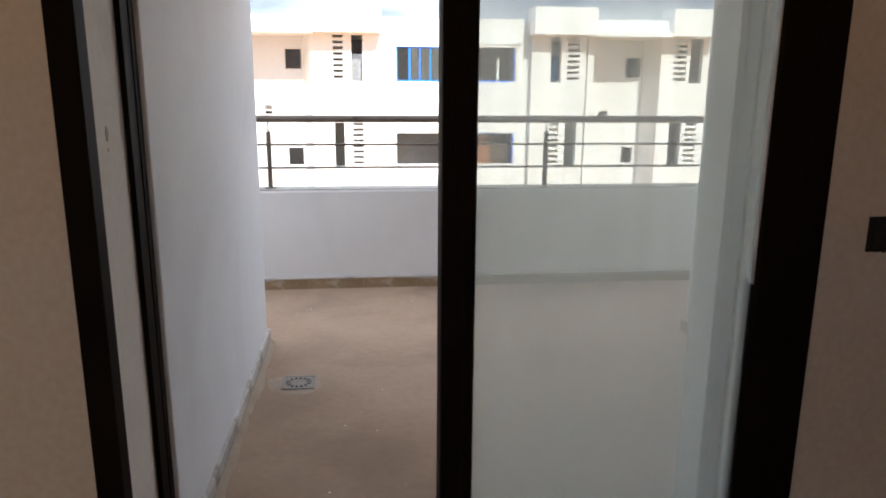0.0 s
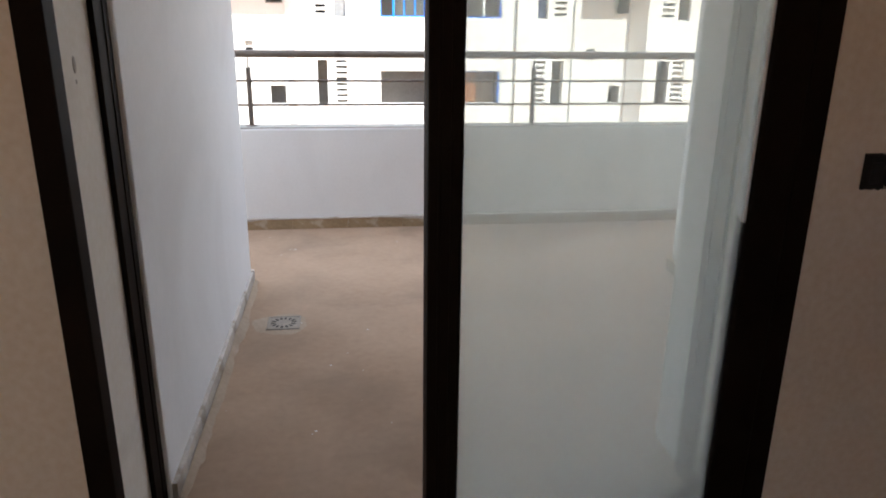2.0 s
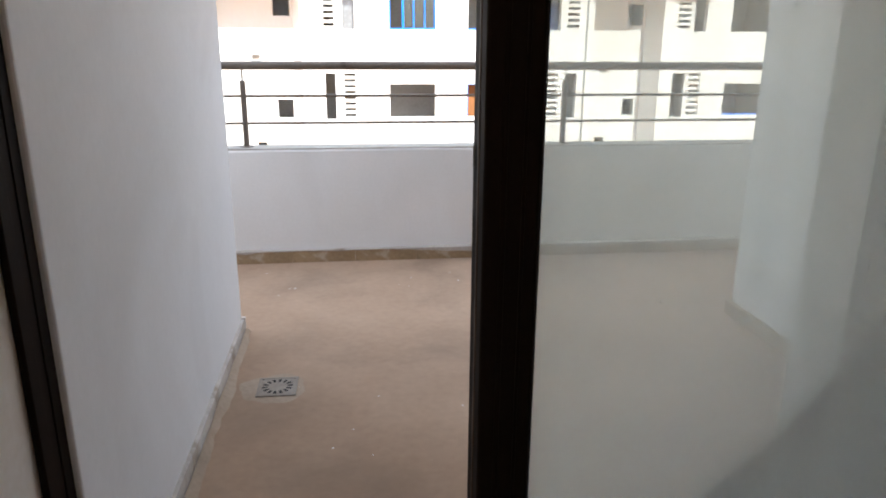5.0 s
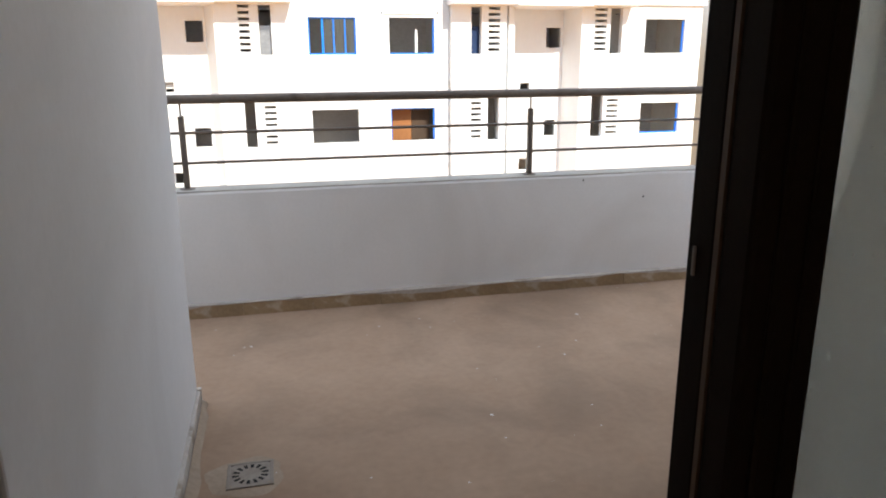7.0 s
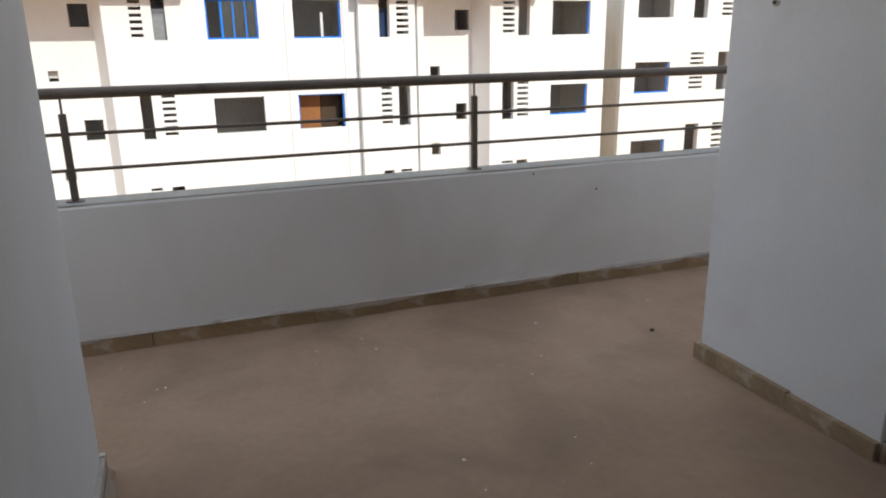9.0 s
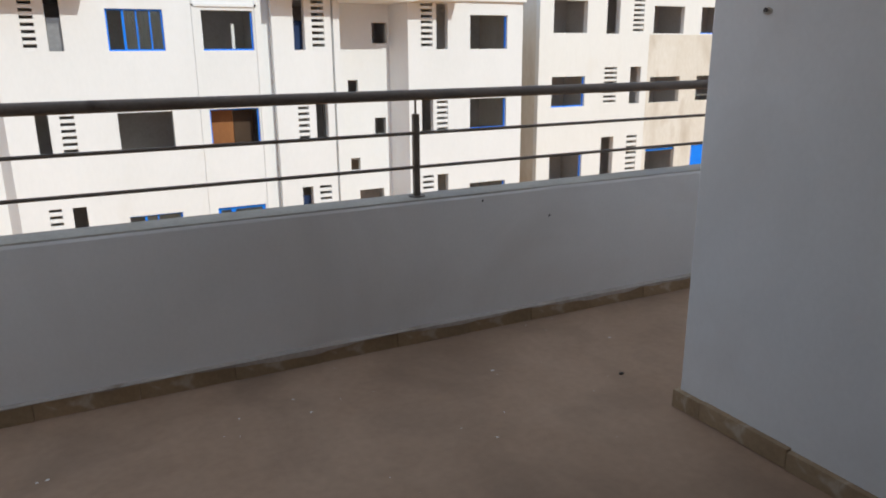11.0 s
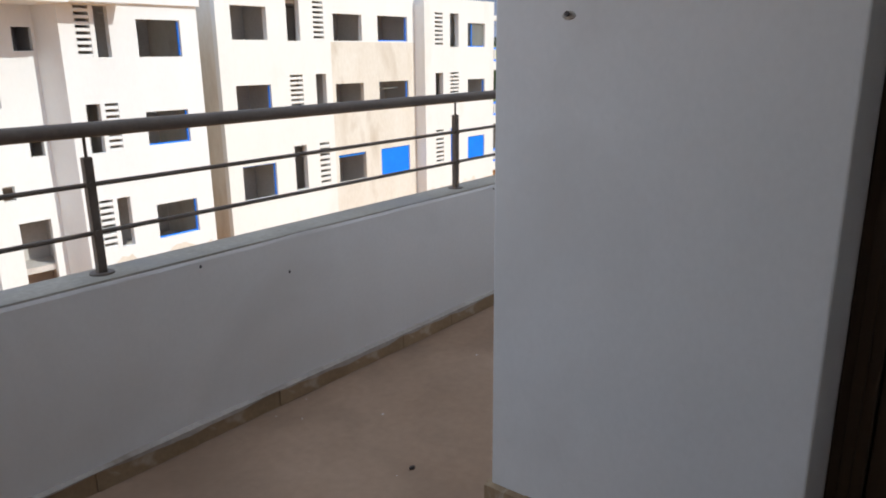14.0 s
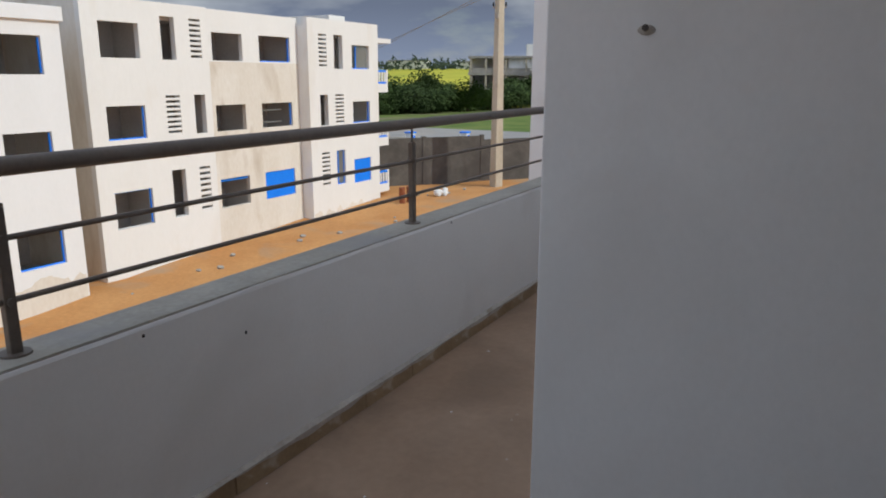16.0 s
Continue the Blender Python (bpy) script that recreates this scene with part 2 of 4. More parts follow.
def dusty_glass(name, dust):
    m = bpy.data.materials.new(name)
    m.use_nodes = True
    nt = m.node_tree
    nt.nodes.clear()
    out = nt.nodes.new("ShaderNodeOutputMaterial")
    clear = nt.nodes.new("ShaderNodeBsdfTransparent")
    clear.inputs[0].default_value = (0.955, 0.965, 0.95, 1)
    gloss = nt.nodes.new("ShaderNodeBsdfGlossy")
    gloss.inputs["Roughness"].default_value = 0.03
    fres = nt.nodes.new("ShaderNodeFresnel")
    fres.inputs[0].default_value = 1.45
    pane = nt.nodes.new("ShaderNodeMixShader")
    nt.links.new(fres.outputs[0], pane.inputs[0])
    nt.links.new(clear.outputs[0], pane.inputs[1])
    nt.links.new(gloss.outputs[0], pane.inputs[2])
    lime = nt.nodes.new("ShaderNodeBsdfTranslucent")
    lime.inputs[0].default_value = (0.80, 0.81, 0.76, 1)
    co = nt.nodes.new("ShaderNodeTexCoord")
    mp = nt.nodes.new("ShaderNodeMapping")
    mp.inputs["Scale"].default_value = (1, 1, 0.07)
    nt.links.new(co.outputs["Object"], mp.inputs["Vector"])
    n1 = nt.nodes.new("ShaderNodeTexNoise")
    n1.inputs["Scale"].default_value, n1.inputs["Detail"].default_value = 24.0, 3.0
    n2 = nt.nodes.new("ShaderNodeTexNoise")
    n2.inputs["Scale"].default_value, n2.inputs["Detail"].default_value = 70.0, 3.0
    nt.links.new(mp.outputs[0], n1.inputs["Vector"])
    nt.links.new(co.outputs["Object"], n2.inputs["Vector"])
    r = nt.nodes.new("ShaderNodeMapRange")
    r.inputs[1].default_value, r.inputs[2].default_value = 0.3, 0.75
    r.inputs[3].default_value, r.inputs[4].default_value = dust * 0.86, dust * 1.16
    nt.links.new(n1.outputs["Fac"], r.inputs[0])
    s = nt.nodes.new("ShaderNodeMapRange")
    s.inputs[1].default_value, s.inputs[2].default_value = 0.66, 0.8
    s.inputs[3].default_value, s.inputs[4].default_value = 0.0, 0.12
    nt.links.new(n2.outputs["Fac"], s.inputs[0])
    add = nt.nodes.new("ShaderNodeMath")
    nt.links.new(r.outputs[0], add.inputs[0])
    nt.links.new(s.outputs[0], add.inputs[1])
    mix = nt.nodes.new("ShaderNodeMixShader")
    nt.links.new(add.outputs[0], mix.inputs[0])
    nt.links.new(pane.outputs[0], mix.inputs[1])
    nt.links.new(lime.outputs[0], mix.inputs[2])
    nt.links.new(mix.outputs[0], out.inputs[0])
    return m


GLASS = dusty_glass("dusty_glass", 0.19)
FAR_GLASS = dusty_glass("far_window_glass", 0.32)


# ---- mesh helpers ----
def box(bm, x0, x1, y0, y1, z0, z1, bevel=0.0):
    made = bmesh.ops.create_cube(bm, size=1.0, matrix=Matrix.Translation(((x0 + x1) / 2, (y0 + y1) / 2, (z0 + z1) / 2))
                                 @ Matrix.Diagonal((abs(x1 - x0), abs(y1 - y0), abs(z1 - z0), 1)))
    if bevel:
        edges = list({e for v in made["verts"] for e in v.link_edges})
        bmesh.ops.bevel(bm, geom=edges, offset=bevel, segments=2, affect="EDGES", profile=0.5)
    return bm


def tube(bm, a, b, r0, r1=None, seg=14):
    a, b = Vector(a), Vector(b)
    m = Matrix.Translation((a + b) / 2) @ (b - a).to_track_quat("Z", "Y").to_matrix().to_4x4()
    bmesh.ops.create_cone(bm, cap_ends=True, segments=seg, radius1=r0, radius2=r0 if r1 is None else r1, depth=(b - a).length, matrix=m)
    return bm


def part(name, bm, material, parent=None, label="", smooth=False):
    me = bpy.data.meshes.new(name)
    bmesh.ops.recalc_face_normals(bm, faces=bm.faces)
    bm.to_mesh(me)
    bm.free()
    me.materials.append(material)
    if smooth:
        me.shade_smooth()
    ob = new(name, me)
    if parent is not None:
        ob.parent = parent
    if label:
        ob["label"] = label
    return ob


def boxpart(name, dims, material, parent=None, label="", bevel=0.0):
    return part(name, box(bmesh.new(), *dims[:6], bevel=dims[6] if len(dims) > 6 else bevel), material, parent, label)


def holder(name, label, category, group="", kind="", at=(0, 0, 0)):
    ob = new(name)
    ob.location = at
    ob.empty_display_size = 0.1
    return tagged(ob, label, category, group, kind)


def structure(ob, label, category):
    return tagged(ob, label, category, kind="structure")


def pierced(bm, x0, x1, z0, z1, y0, y1, holes):
    """An upright sheet along x with thickness y0..y1 and rectangular holes (x0, x1, z0, z1)."""
    xs = sorted({x0, x1, *[v for h in holes for v in h[:2] if x0 < v < x1]})
    zs = sorted({z0, z1, *[v for h in holes for v in h[2:] if z0 < v < z1]})

    def solid(i, j):
        if not (0 <= i < len(xs) - 1 and 0 <= j < len(zs) - 1):
            return False
        cx, cz = (xs[i] + xs[i + 1]) / 2, (zs[j] + zs[j + 1]) / 2
        return not any(h[0] < cx < h[1] and h[2] < cz < h[3] for h in holes)

    seen = {}

    def v(x, y, z):
        k = (round(x, 5), round(y, 5), round(z, 5))
        if k not in seen:
            seen[k] = bm.verts.new(k)
        return seen[k]

    for i in range(len(xs) - 1):
        for j in range(len(zs) - 1):
            if not solid(i, j):
                continue
            a, b, c, d = xs[i], xs[i + 1], zs[j], zs[j + 1]
            for y in (y0, y1):
                bm.faces.new([v(a, y, c), v(b, y, c), v(b, y, d), v(a, y, d)])
            if not solid(i - 1, j):
                bm.faces.new([v(a, y0, c), v(a, y1, c), v(a, y1, d), v(a, y0, d)])
            if not solid(i + 1, j):
                bm.faces.new([v(b, y0, c), v(b, y1, c), v(b, y1, d), v(b, y0, d)])
            if not solid(i, j - 1):
                bm.faces.new([v(a, y0, c), v(b, y0, c), v(b, y1, c), v(a, y1, c)])
            if not solid(i, j + 1):
                bm.faces.new([v(a, y0, d), v(b, y0, d), v(b, y1, d), v(a, y1, d)])
    return bm


# ---- structure of the flat and its balcony ----
XL, XR = -0.158, 2.392          # faces of the two side walls of the recess
YL, YR = -1.129, -1.130         # where the side walls end
YI, YO = -3.638, -2.93           # inner and outer face of the door wall
HP = 0.731                      # parapet height
GROUND = -5.2


def ground_z(x):
    """The site falls away along the facing building."""
    return GROUND - 0.045 * min(max(35.0 - x, 0.0), 24.0)


structure(boxpart("floor", (-8, 12, YO, 0.002, -0.16, 0.0), SCREED), "bare pinkish-brown cement screed balcony floor", "floor")
structure(boxpart("floor_room", (-8, 12, -7.5, YO, -0.16, 0.004), SCREED), "bare cement floor of the unfinished room", "floor")
structure(boxpart("wall_left", (-8, XL, -3.147, YL, 0, 2.72, 0.006), PLASTER), "white plastered balcony side wall", "wall")
structure(boxpart("wall_pier", (XR, XR + 0.36, -2.061, YR, 0, 2.72, 0.006), PLASTER), "white plastered pier beside the second door", "wall")
structure(boxpart("wall_front", (XR + 0.36, 9, -1.38, YR - 0.003, 0, 2.72), PLASTER), "white plastered outer wall along the balcony", "wall")
structure(boxpart("wall_wing", (9, 13, -1.3, 1.58, GROUND - 2, 3.4), PLASTER), "white plastered projecting wing of the building", "wall")
bm = pierced(bmesh.new(), -8, 12, 0, 2.72, YI, YI + 0.06, [(-0.197, 1.493, -1, 2.2), (1.612, 1.797, 1.107, 1.192)])
structure(part("wall_room_plaster", bm, ROOM_PAINT), "off-white room wall with a door opening", "wall")
bm = pierced(bmesh.new(), -8, 12, 0, 2.72, YI + 0.06, -3.148, [(-0.186, 1.516, -1, 2.2)])
structure(part("wall_room_core", bm, REVEAL), "cream plastered reveal of the door opening", "wall")
bm = pierced(bmesh.new(), -8, 12, 0, 2.72, -3.148, YO, [(XL - 0.05, 1.530, -1, 2.2)])
structure(part("wall_room_outer", bm, PLASTER), "white plastered outer door wall with reveals", "wall")
structure(boxpart("wall_room_west", (-2.1, -1.9, -7.5, YI, 0, 2.72), ROOM_PAINT), "off-white room side wall", "wall")
structure(boxpart("wall_room_east", (3.0, 3.2, -7.5, YI, 0, 2.72), ROOM_PAINT), "off-white room side wall", "wall")
# Opening is added out of view so that daylight brightens the dim room.
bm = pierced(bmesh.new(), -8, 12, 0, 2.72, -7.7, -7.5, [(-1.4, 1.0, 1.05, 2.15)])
structure(part("wall_room_south", bm, ROOM_PAINT), "off-white room back wall with an added, unseen light opening", "wall")
structure(boxpart("wall_second_room", (4.5, 4.7, YO, -1.38, 0, 2.72), ROOM_PAINT), "off-white wall of the next room", "wall")
# Slab and roof edge are unseen; their front line tunes the balcony's skylight.
structure(boxpart("ceiling", (-8, 12, -7.7, -1.15, 2.72, 2.95), PLASTER), "white plastered slab above room and balcony", "ceiling")
structure(boxpart("roof_parapet", (-8, 12, -1.35, -1.15, 2.95, 3.3), FACADE), "white roof edge of the building", "roof")
bm = bmesh.new()
box(bm, -8, 9, -0.02, 0.18, GROUND - 2, -0.16)
box(bm, -8, 12, -7.7, -7.5, GROUND - 2, -0.16)
box(bm, -8.2, -8, -7.7, 0.18, GROUND - 2, 2.95)
box(bm, 12, 12.2, -7.7, -1.3, GROUND - 2, 2.95)
structure(part("wall_base", bm, FACADE), "white outer walls of the floors below", "wall")


def wavy_parapet():
    """Low wall with a slightly uneven rounded top edge."""
    bm = bmesh.new()
    n = 90
    rows = []
    for i in range(n + 1):
        x = -8 + 17 * i / n
        w = lambda k: 0.004 * noise.noise((x * 1.7, k, 3.1)) + 0.002 * noise.noise((x * 6, k, 8.4))
        ring = [(0, -0.16), (0, HP - 0.016), (0.004 + w(2), HP - 0.004 + w(1)), (0.016 + w(3), HP + w(1) * 0.6),
                (0.15, HP + w(4) * 0.6), (0.168, HP - 0.006), (0.174, HP - 0.02), (0.174, -0.16)]
        rows.append([bm.verts.new((x, y, z)) for y, z in ring])
    for a, b in zip(rows, rows[1:]):
        for k in range(len(a) - 1):
            bm.faces.new((a[k], b[k], b[k + 1], a[k + 1]))
    bm.faces.new(rows[0])
    bm.faces.new(list(reversed(rows[-1])))
    return bm


structure(part("parapet", wavy_parapet(), PLASTER), "low white plastered balcony parapet", "parapet")
structure(part("coping", box(bmesh.new(), -8, 9, 0.006, 0.168, HP - 0.01, HP + 0.0045, 0.002), COPING), "rough grey cement top of the parapet", "coping")

# ---- sliding door of the room ----
door_frame = structure(holder("door_frame", "dark brown aluminium sliding door frame", "door frame"), "", "")
YF = YI - 0.011                 # front of the frame
boxpart("jamb", (-0.199, -0.139, YF, YF + 0.055, 0.0, 2.2, 0.004), ALU, door_frame)
boxpart("jamb_lip", (-0.185, -0.15, YF + 0.055, YF + 0.09, 0.0, 2.2, 0.003), ALU, door_frame)
boxpart("jamb", (1.437, 1.495, YF, YF + 0.035, 0.0, 2.2, 0.004), ALU, door_frame)
boxpart("jamb_channel", (1.447, 1.515, YF + 0.035, YF + 0.10, 0.0, 2.2), ALU, door_frame)
boxpart("head", (-0.137, 1.435, YF, YF + 0.10, 2.12, 2.2, 0.004), ALU, door_frame)
boxpart("sill_track", (-0.137, 1.435, YF + 0.005, YF + 0.10, 0.004, 0.03, 0.003), ALU, door_frame)
for x0, x1 in ((-0.185, -0.170), (1.503, 1.515)):
    g = tagged(holder("shutter_guide", "dark brown aluminium roller shutter guide rail", "guide rail", "shutter guides"))
    boxpart("channel", (x0, x1, -3.26, -3.222, 0.004, 2.2, 0.002), ALU, g)
    boxpart("channel", (x0, x1, -3.188, -3.149, 0.004, 2.2, 0.002), ALU, g)
    boxpart("web", ((x0, x1 - 0.003) if x0 < 0.5 else (x0 + 0.003, x1))[0:2] + (-3.222, -3.188, 0.004, 2.2), ALU, g)


def sliding_leaf(y0, y1, xa, xb, label, wa=0.088, wb=0.077):
    leaf = holder("sliding_door", label, "sliding door", "sliding door leaves")
    ym = (y0 + y1) / 2
    boxpart("stile", (xa, xa + wa, y0, y1, 0.031, 2.115, 0.005), ALU, leaf)
    boxpart("stile", (xb - wb, xb, y0, y1, 0.031, 2.115, 0.005), ALU, leaf)
    boxpart("bottom_rail", (xa + wa, xb - wb, y0, y1, 0.031, 0.11, 0.004), ALU, leaf)
    boxpart("top_rail", (xa + wa, xb - wb, y0, y1, 2.05, 2.115, 0.004), ALU, leaf)
    p = boxpart("pane", (xa + wa - 0.008, xb - wb + 0.008, ym - 0.003, ym + 0.003, 0.10, 2.06), GLASS, leaf, "dusty lime-streaked glass pane")
    p.visible_shadow = False
    boxpart("gasket", (xa + wa + 0.001, xa + wa + 0.005, ym - 0.009, ym + 0.009, 0.11, 2.05), RUBBER, leaf)
    boxpart("gasket", (xb - wb - 0.005, xb - wb - 0.001, ym - 0.009, ym + 0.009, 0.11, 1.03), RUBBER, leaf)
    # Upper gasket is pale: it paints the light caught along the glass edge.
    boxpart("gasket", (xb - wb - 0.005, xb - wb - 0.001, ym - 0.009, ym + 0.009, 1.03, 2.05), GLINT_TRIM, leaf, "gasket strip painted pale as the light line on the glass edge")
    return leaf


front_leaf = sliding_leaf(-3.643, -3.602, 0.591, 1.440, "closed brown aluminium sliding leaf with dusty glass", 0.074, 0.096)
back_leaf = sliding_leaf(-3.595, -3.552, 0.591, 1.442, "brown aluminium sliding leaf pushed open behind the other", 0.068, 0.08)
boxpart("ridge", (0.612, 0.620, -3.647, -3.643, 0.031, 2.115, 0.002), ALU, front_leaf)
boxpart("ridge", (0.640, 0.645, -3.646, -3.643, 0.031, 2.115, 0.002), ALU, front_leaf)
boxpart("brush_seal", (0.590, 0.597, -3.602, -3.595, 0.04, 2.1), WOOD_DOOR, front_leaf, "brown brush seal strip")
boxpart("latch", (0.5885, 0.591, -3.570, -3.566, 1.262, 1.290, 0.001), RAIL, back_leaf, "small bent steel latch")

# ---- second door, closed ----
second = structure(holder("door_2", "closed dark brown balcony door in a brown frame", "door"), "", "")
X2 = XR + 0.285
boxpart("frame_jamb", (X2, X2 + 0.075, -2.151, -2.062, 0.0, 2.2, 0.004), WOOD_DOOR, second)
boxpart("frame_jamb", (X2, X2 + 0.075, YO + 0.001, YO + 0.09, 0.0, 2.2, 0.004), WOOD_DOOR, second)
boxpart("frame_head", (X2, X2 + 0.075, YO + 0.09, -2.151, 2.11, 2.2, 0.004), WOOD_DOOR, second)
boxpart("frame_stop", (X2 - 0.01, X2, -2.121, -2.091, 0.0, 2.2, 0.002), WOOD_DOOR, second)
boxpart("panel", (X2 + 0.025, X2 + 0.06, YO + 0.094, -2.156, 0.012, 2.106, 0.003), WOOD_DOOR, second, "dark brown door panel with lime specks")
structure(boxpart("wall_lintel", (XR, XR + 0.36, YO, -2.061, 2.2, 2.72), PLASTER), "white plastered lintel over the second door", "wall")

# ---- open socket boxes in the room wall ----
sock = holder("socket_box", "black open electrical box with loose orange wires in the wall", "socket box", at=(1.7, -3.3, 1.10))


def local(ob, parent):
    ob.location = ob.location - parent.location
    return ob


# Solid ragged blocks, near black to paint the shade inside the torn hole.
for x0, x1 in ((1.618, 1.672), (1.686, 1.798)):
    bm = bmesh.new()
    cx, cz, hx, hz = (x0 + x1) / 2, 1.142, (x1 - x0) / 2, 0.041
    rims = []
    for y, grow in ((-3.242, 0.9), (-3.304, 1.0), (-3.309, 0.93)):
        ring = []
        for k in range(56):
            a = k * math.tau / 56
            u = 1.0 / max(abs(math.cos(a)), abs(math.sin(a)))
            u *= grow * (1.0 + 0.16 * noise.noise(Vector((3 * math.cos(a) + x0 * 9, 3 * math.sin(a), 4))) + 0.10 * noise.noise(Vector((k * 0.9, x0 * 50, 1))))
            ring.append(bm.verts.new((cx + hx * u * math.cos(a), y, cz + hz * u * math.sin(a))))
        rims.append(ring)
    for lo, hi in zip(rims, rims[1:]):
        for k in range(56):
            bm.faces.new((lo[k], lo[(k + 1) % 56], hi[(k + 1) % 56], hi[k]))
    bm.faces.new(rims[-1])
    bm.faces.new(rims[0][::-1])
    bmesh.ops.recalc_face_normals(bm, faces=bm.faces)
    local(part("shell", bm, DARK, sock, "ragged near-black block painted as the shade in the torn box hole"), sock)
    bm = box(bmesh.new(), x0 + 0.012, x1 - 0.012, -3.316, -3.306, 1.115, 1.165, 0.003)
    local(part("terminal", bm, RUBBER, sock, "black terminal insert"), sock)
bm = bmesh.new()
box(bm, 1.672, 1.686, -3.313, -3.25, 1.146, 1.186, 0.005)
local(part("mortar", bm, CEMENT, sock, "crumbling grey mortar"), sock)


def wire(points, r, material, parent, label=""):
    cu = bpy.data.curves.new("wire", "CURVE")
    cu.dimensions, cu.bevel_depth, cu.bevel_resolution = "3D", r, 2
    sp = cu.splines.new("BEZIER")
    sp.bezier_points.add(len(points) - 1)
    for bp, p in zip(sp.bezier_points, points):
        bp.co = p
        bp.handle_left_type = bp.handle_right_type = "AUTO"
    tmp = bpy.data.objects.new("tmp", cu)
    scene.collection.objects.link(tmp)
    me = bpy.data.meshes.new_from_object(tmp.evaluated_get(bpy.context.evaluated_depsgraph_get()))
    bpy.data.objects.remove(tmp)
    me.materials.clear()
    me.materials.append(material)
    ob = new("wire", me)
    if parent is not None:
        ob.parent = parent
    if label:
        ob["label"] = label
    return ob


for k in range(5):
    x = 1.672 + 0.018 * k
    h = 0.035 + 0.014 * random.random()
    local(wire([(x, -3.25, 1.15), (x + 0.006, -3.30, 1.18), (x + 0.018, -3.325, 1.185 + h), (x + 0.034, -3.318, 1.19 + h * 0.8),
                (x + 0.046, -3.30, 1.175), (x + 0.04, -3.26, 1.14)], 0.0019, WIRE, sock, "loose orange wire"), sock)
local(wire([(1.74, -3.25, 1.12), (1.75, -3.32, 1.10), (1.762, -3.33, 1.075), (1.775, -3.325, 1.08)], 0.0012, NAIL, sock), sock)
sock.location = (1.697, YI, 1.107)

# ---- railing ----
railing = holder("railing", "taupe painted steel balcony railing on the parapet", "railing")
bm = bmesh.new()
tube(bm, (-7.9, 0.09, 1.2295), (8.95, 0.09, 1.2295), 0.0255, seg=20)
part("handrail", bm, RAIL, railing, smooth=True)
for z in (1.047, 0.881):
    part("mid_rail", tube(bmesh.new(), (-7.9, 0.09, z), (8.95, 0.09, z), 0.0085, seg=12), RAIL, railing, smooth=True)
for k in range(-4, 5):
    x = 1.77 + k * 2.024
    if x > 8.9:
        continue
    bm = bmesh.new()
    box(bm, x - 0.016, x + 0.016, 0.076, 0.104, HP + 0.004, 1.14, 0.004)
    post = part("post", bm, RAIL, railing)
    part("pin", tube(bmesh.new(), (x, 0.09, 1.138), (x, 0.09, 1.215), 0.0055, seg=10), RAIL, post)
    part("base_plate", tube(bmesh.new(), (x, 0.09, HP + 0.003), (x, 0.09, HP + 0.010), 0.042, 0.04, seg=24), RAIL, post)
    for z in (1.047, 0.881):
        part("collar", tube(bmesh.new(), (x, 0.068, z), (x, 0.112, z), 0.012, seg=10), RAIL, post)

# ---- floor drain ----
drain = holder("floor_drain", "square beige plastic floor drain with a round slotted grate", "floor drain", at=(0.072, -1.734, 0))
bm = bmesh.new()
for a0, a1, b0, b1 in ((-0.082, 0.082, 0.07, 0.082), (-0.082, 0.082, -0.082, -0.07), (-0.082, -0.07, -0.07, 0.07), (0.07, 0.082, -0.07, 0.07)):
    box(bm, a0, a1, b0, b1, -0.004, 0.0062, 0.0015)
part("rim", bm, DRAIN, drain)
bm = bmesh.new()
n = 28
inner = [(0.040 * math.cos(2 * math.pi * k / n), 0.040 * math.sin(2 * math.pi * k / n)) for k in range(n)]
outer = [(0.064 * math.cos(2 * math.pi * k / n), 0.064 * math.sin(2 * math.pi * k / n)) for k in range(n)]
far = []
for k in range(n):
    c, s = math.cos(2 * math.pi * k / n), math.sin(2 * math.pi * k / n)
    q = 0.071 / max(abs(c), abs(s))
    far.append((c * q, s * q))
vi, vo, vf = [[bm.verts.new((x, y, 0.0045)) for x, y in ring] for ring in (inner, outer, far)]
bm.faces.new(vi)
for k in range(n):
    j = (k + 1) % n
    bm.faces.new((vo[k], vo[j], vf[j], vf[k]))
    if k % 2:
        bm.faces.new((vi[k], vi[j], vo[j], vo[k]))
part("grate", bm, DRAIN, drain)
# Thin dark disc on the floor paints the shaded depth below the slots.
part("sump_shade", tube(bmesh.new(), (0, 0, 0.0020), (0, 0, 0.0028), 0.066, seg=24), DARK, drain)


def blot(cx, cy, rx, ry, z, seedv, n=36, rough=0.25):
    bm = bmesh.new()
    vs = []
    for k in range(n):
        a = 2 * math.pi * k / n
        q = 1 + rough * noise.noise((math.cos(a) * 1.5 + seedv, math.sin(a) * 1.5, seedv)) + 0.08 * noise.noise((math.cos(a) * 6, math.sin(a) * 6, seedv))
        vs.append(bm.verts.new((cx + rx * q * math.cos(a), cy + ry * q * math.sin(a), z)))
    bm.faces.new(vs)
    return bm


tagged(part("mortar_patch", blot(0.06, -1.744, 0.14, 0.12, 0.0012, 4.2), FILLET), "pale grey mortar patch round the floor drain", "mortar patch")

# ---- small marks on floor and walls ----
bm = bmesh.new()
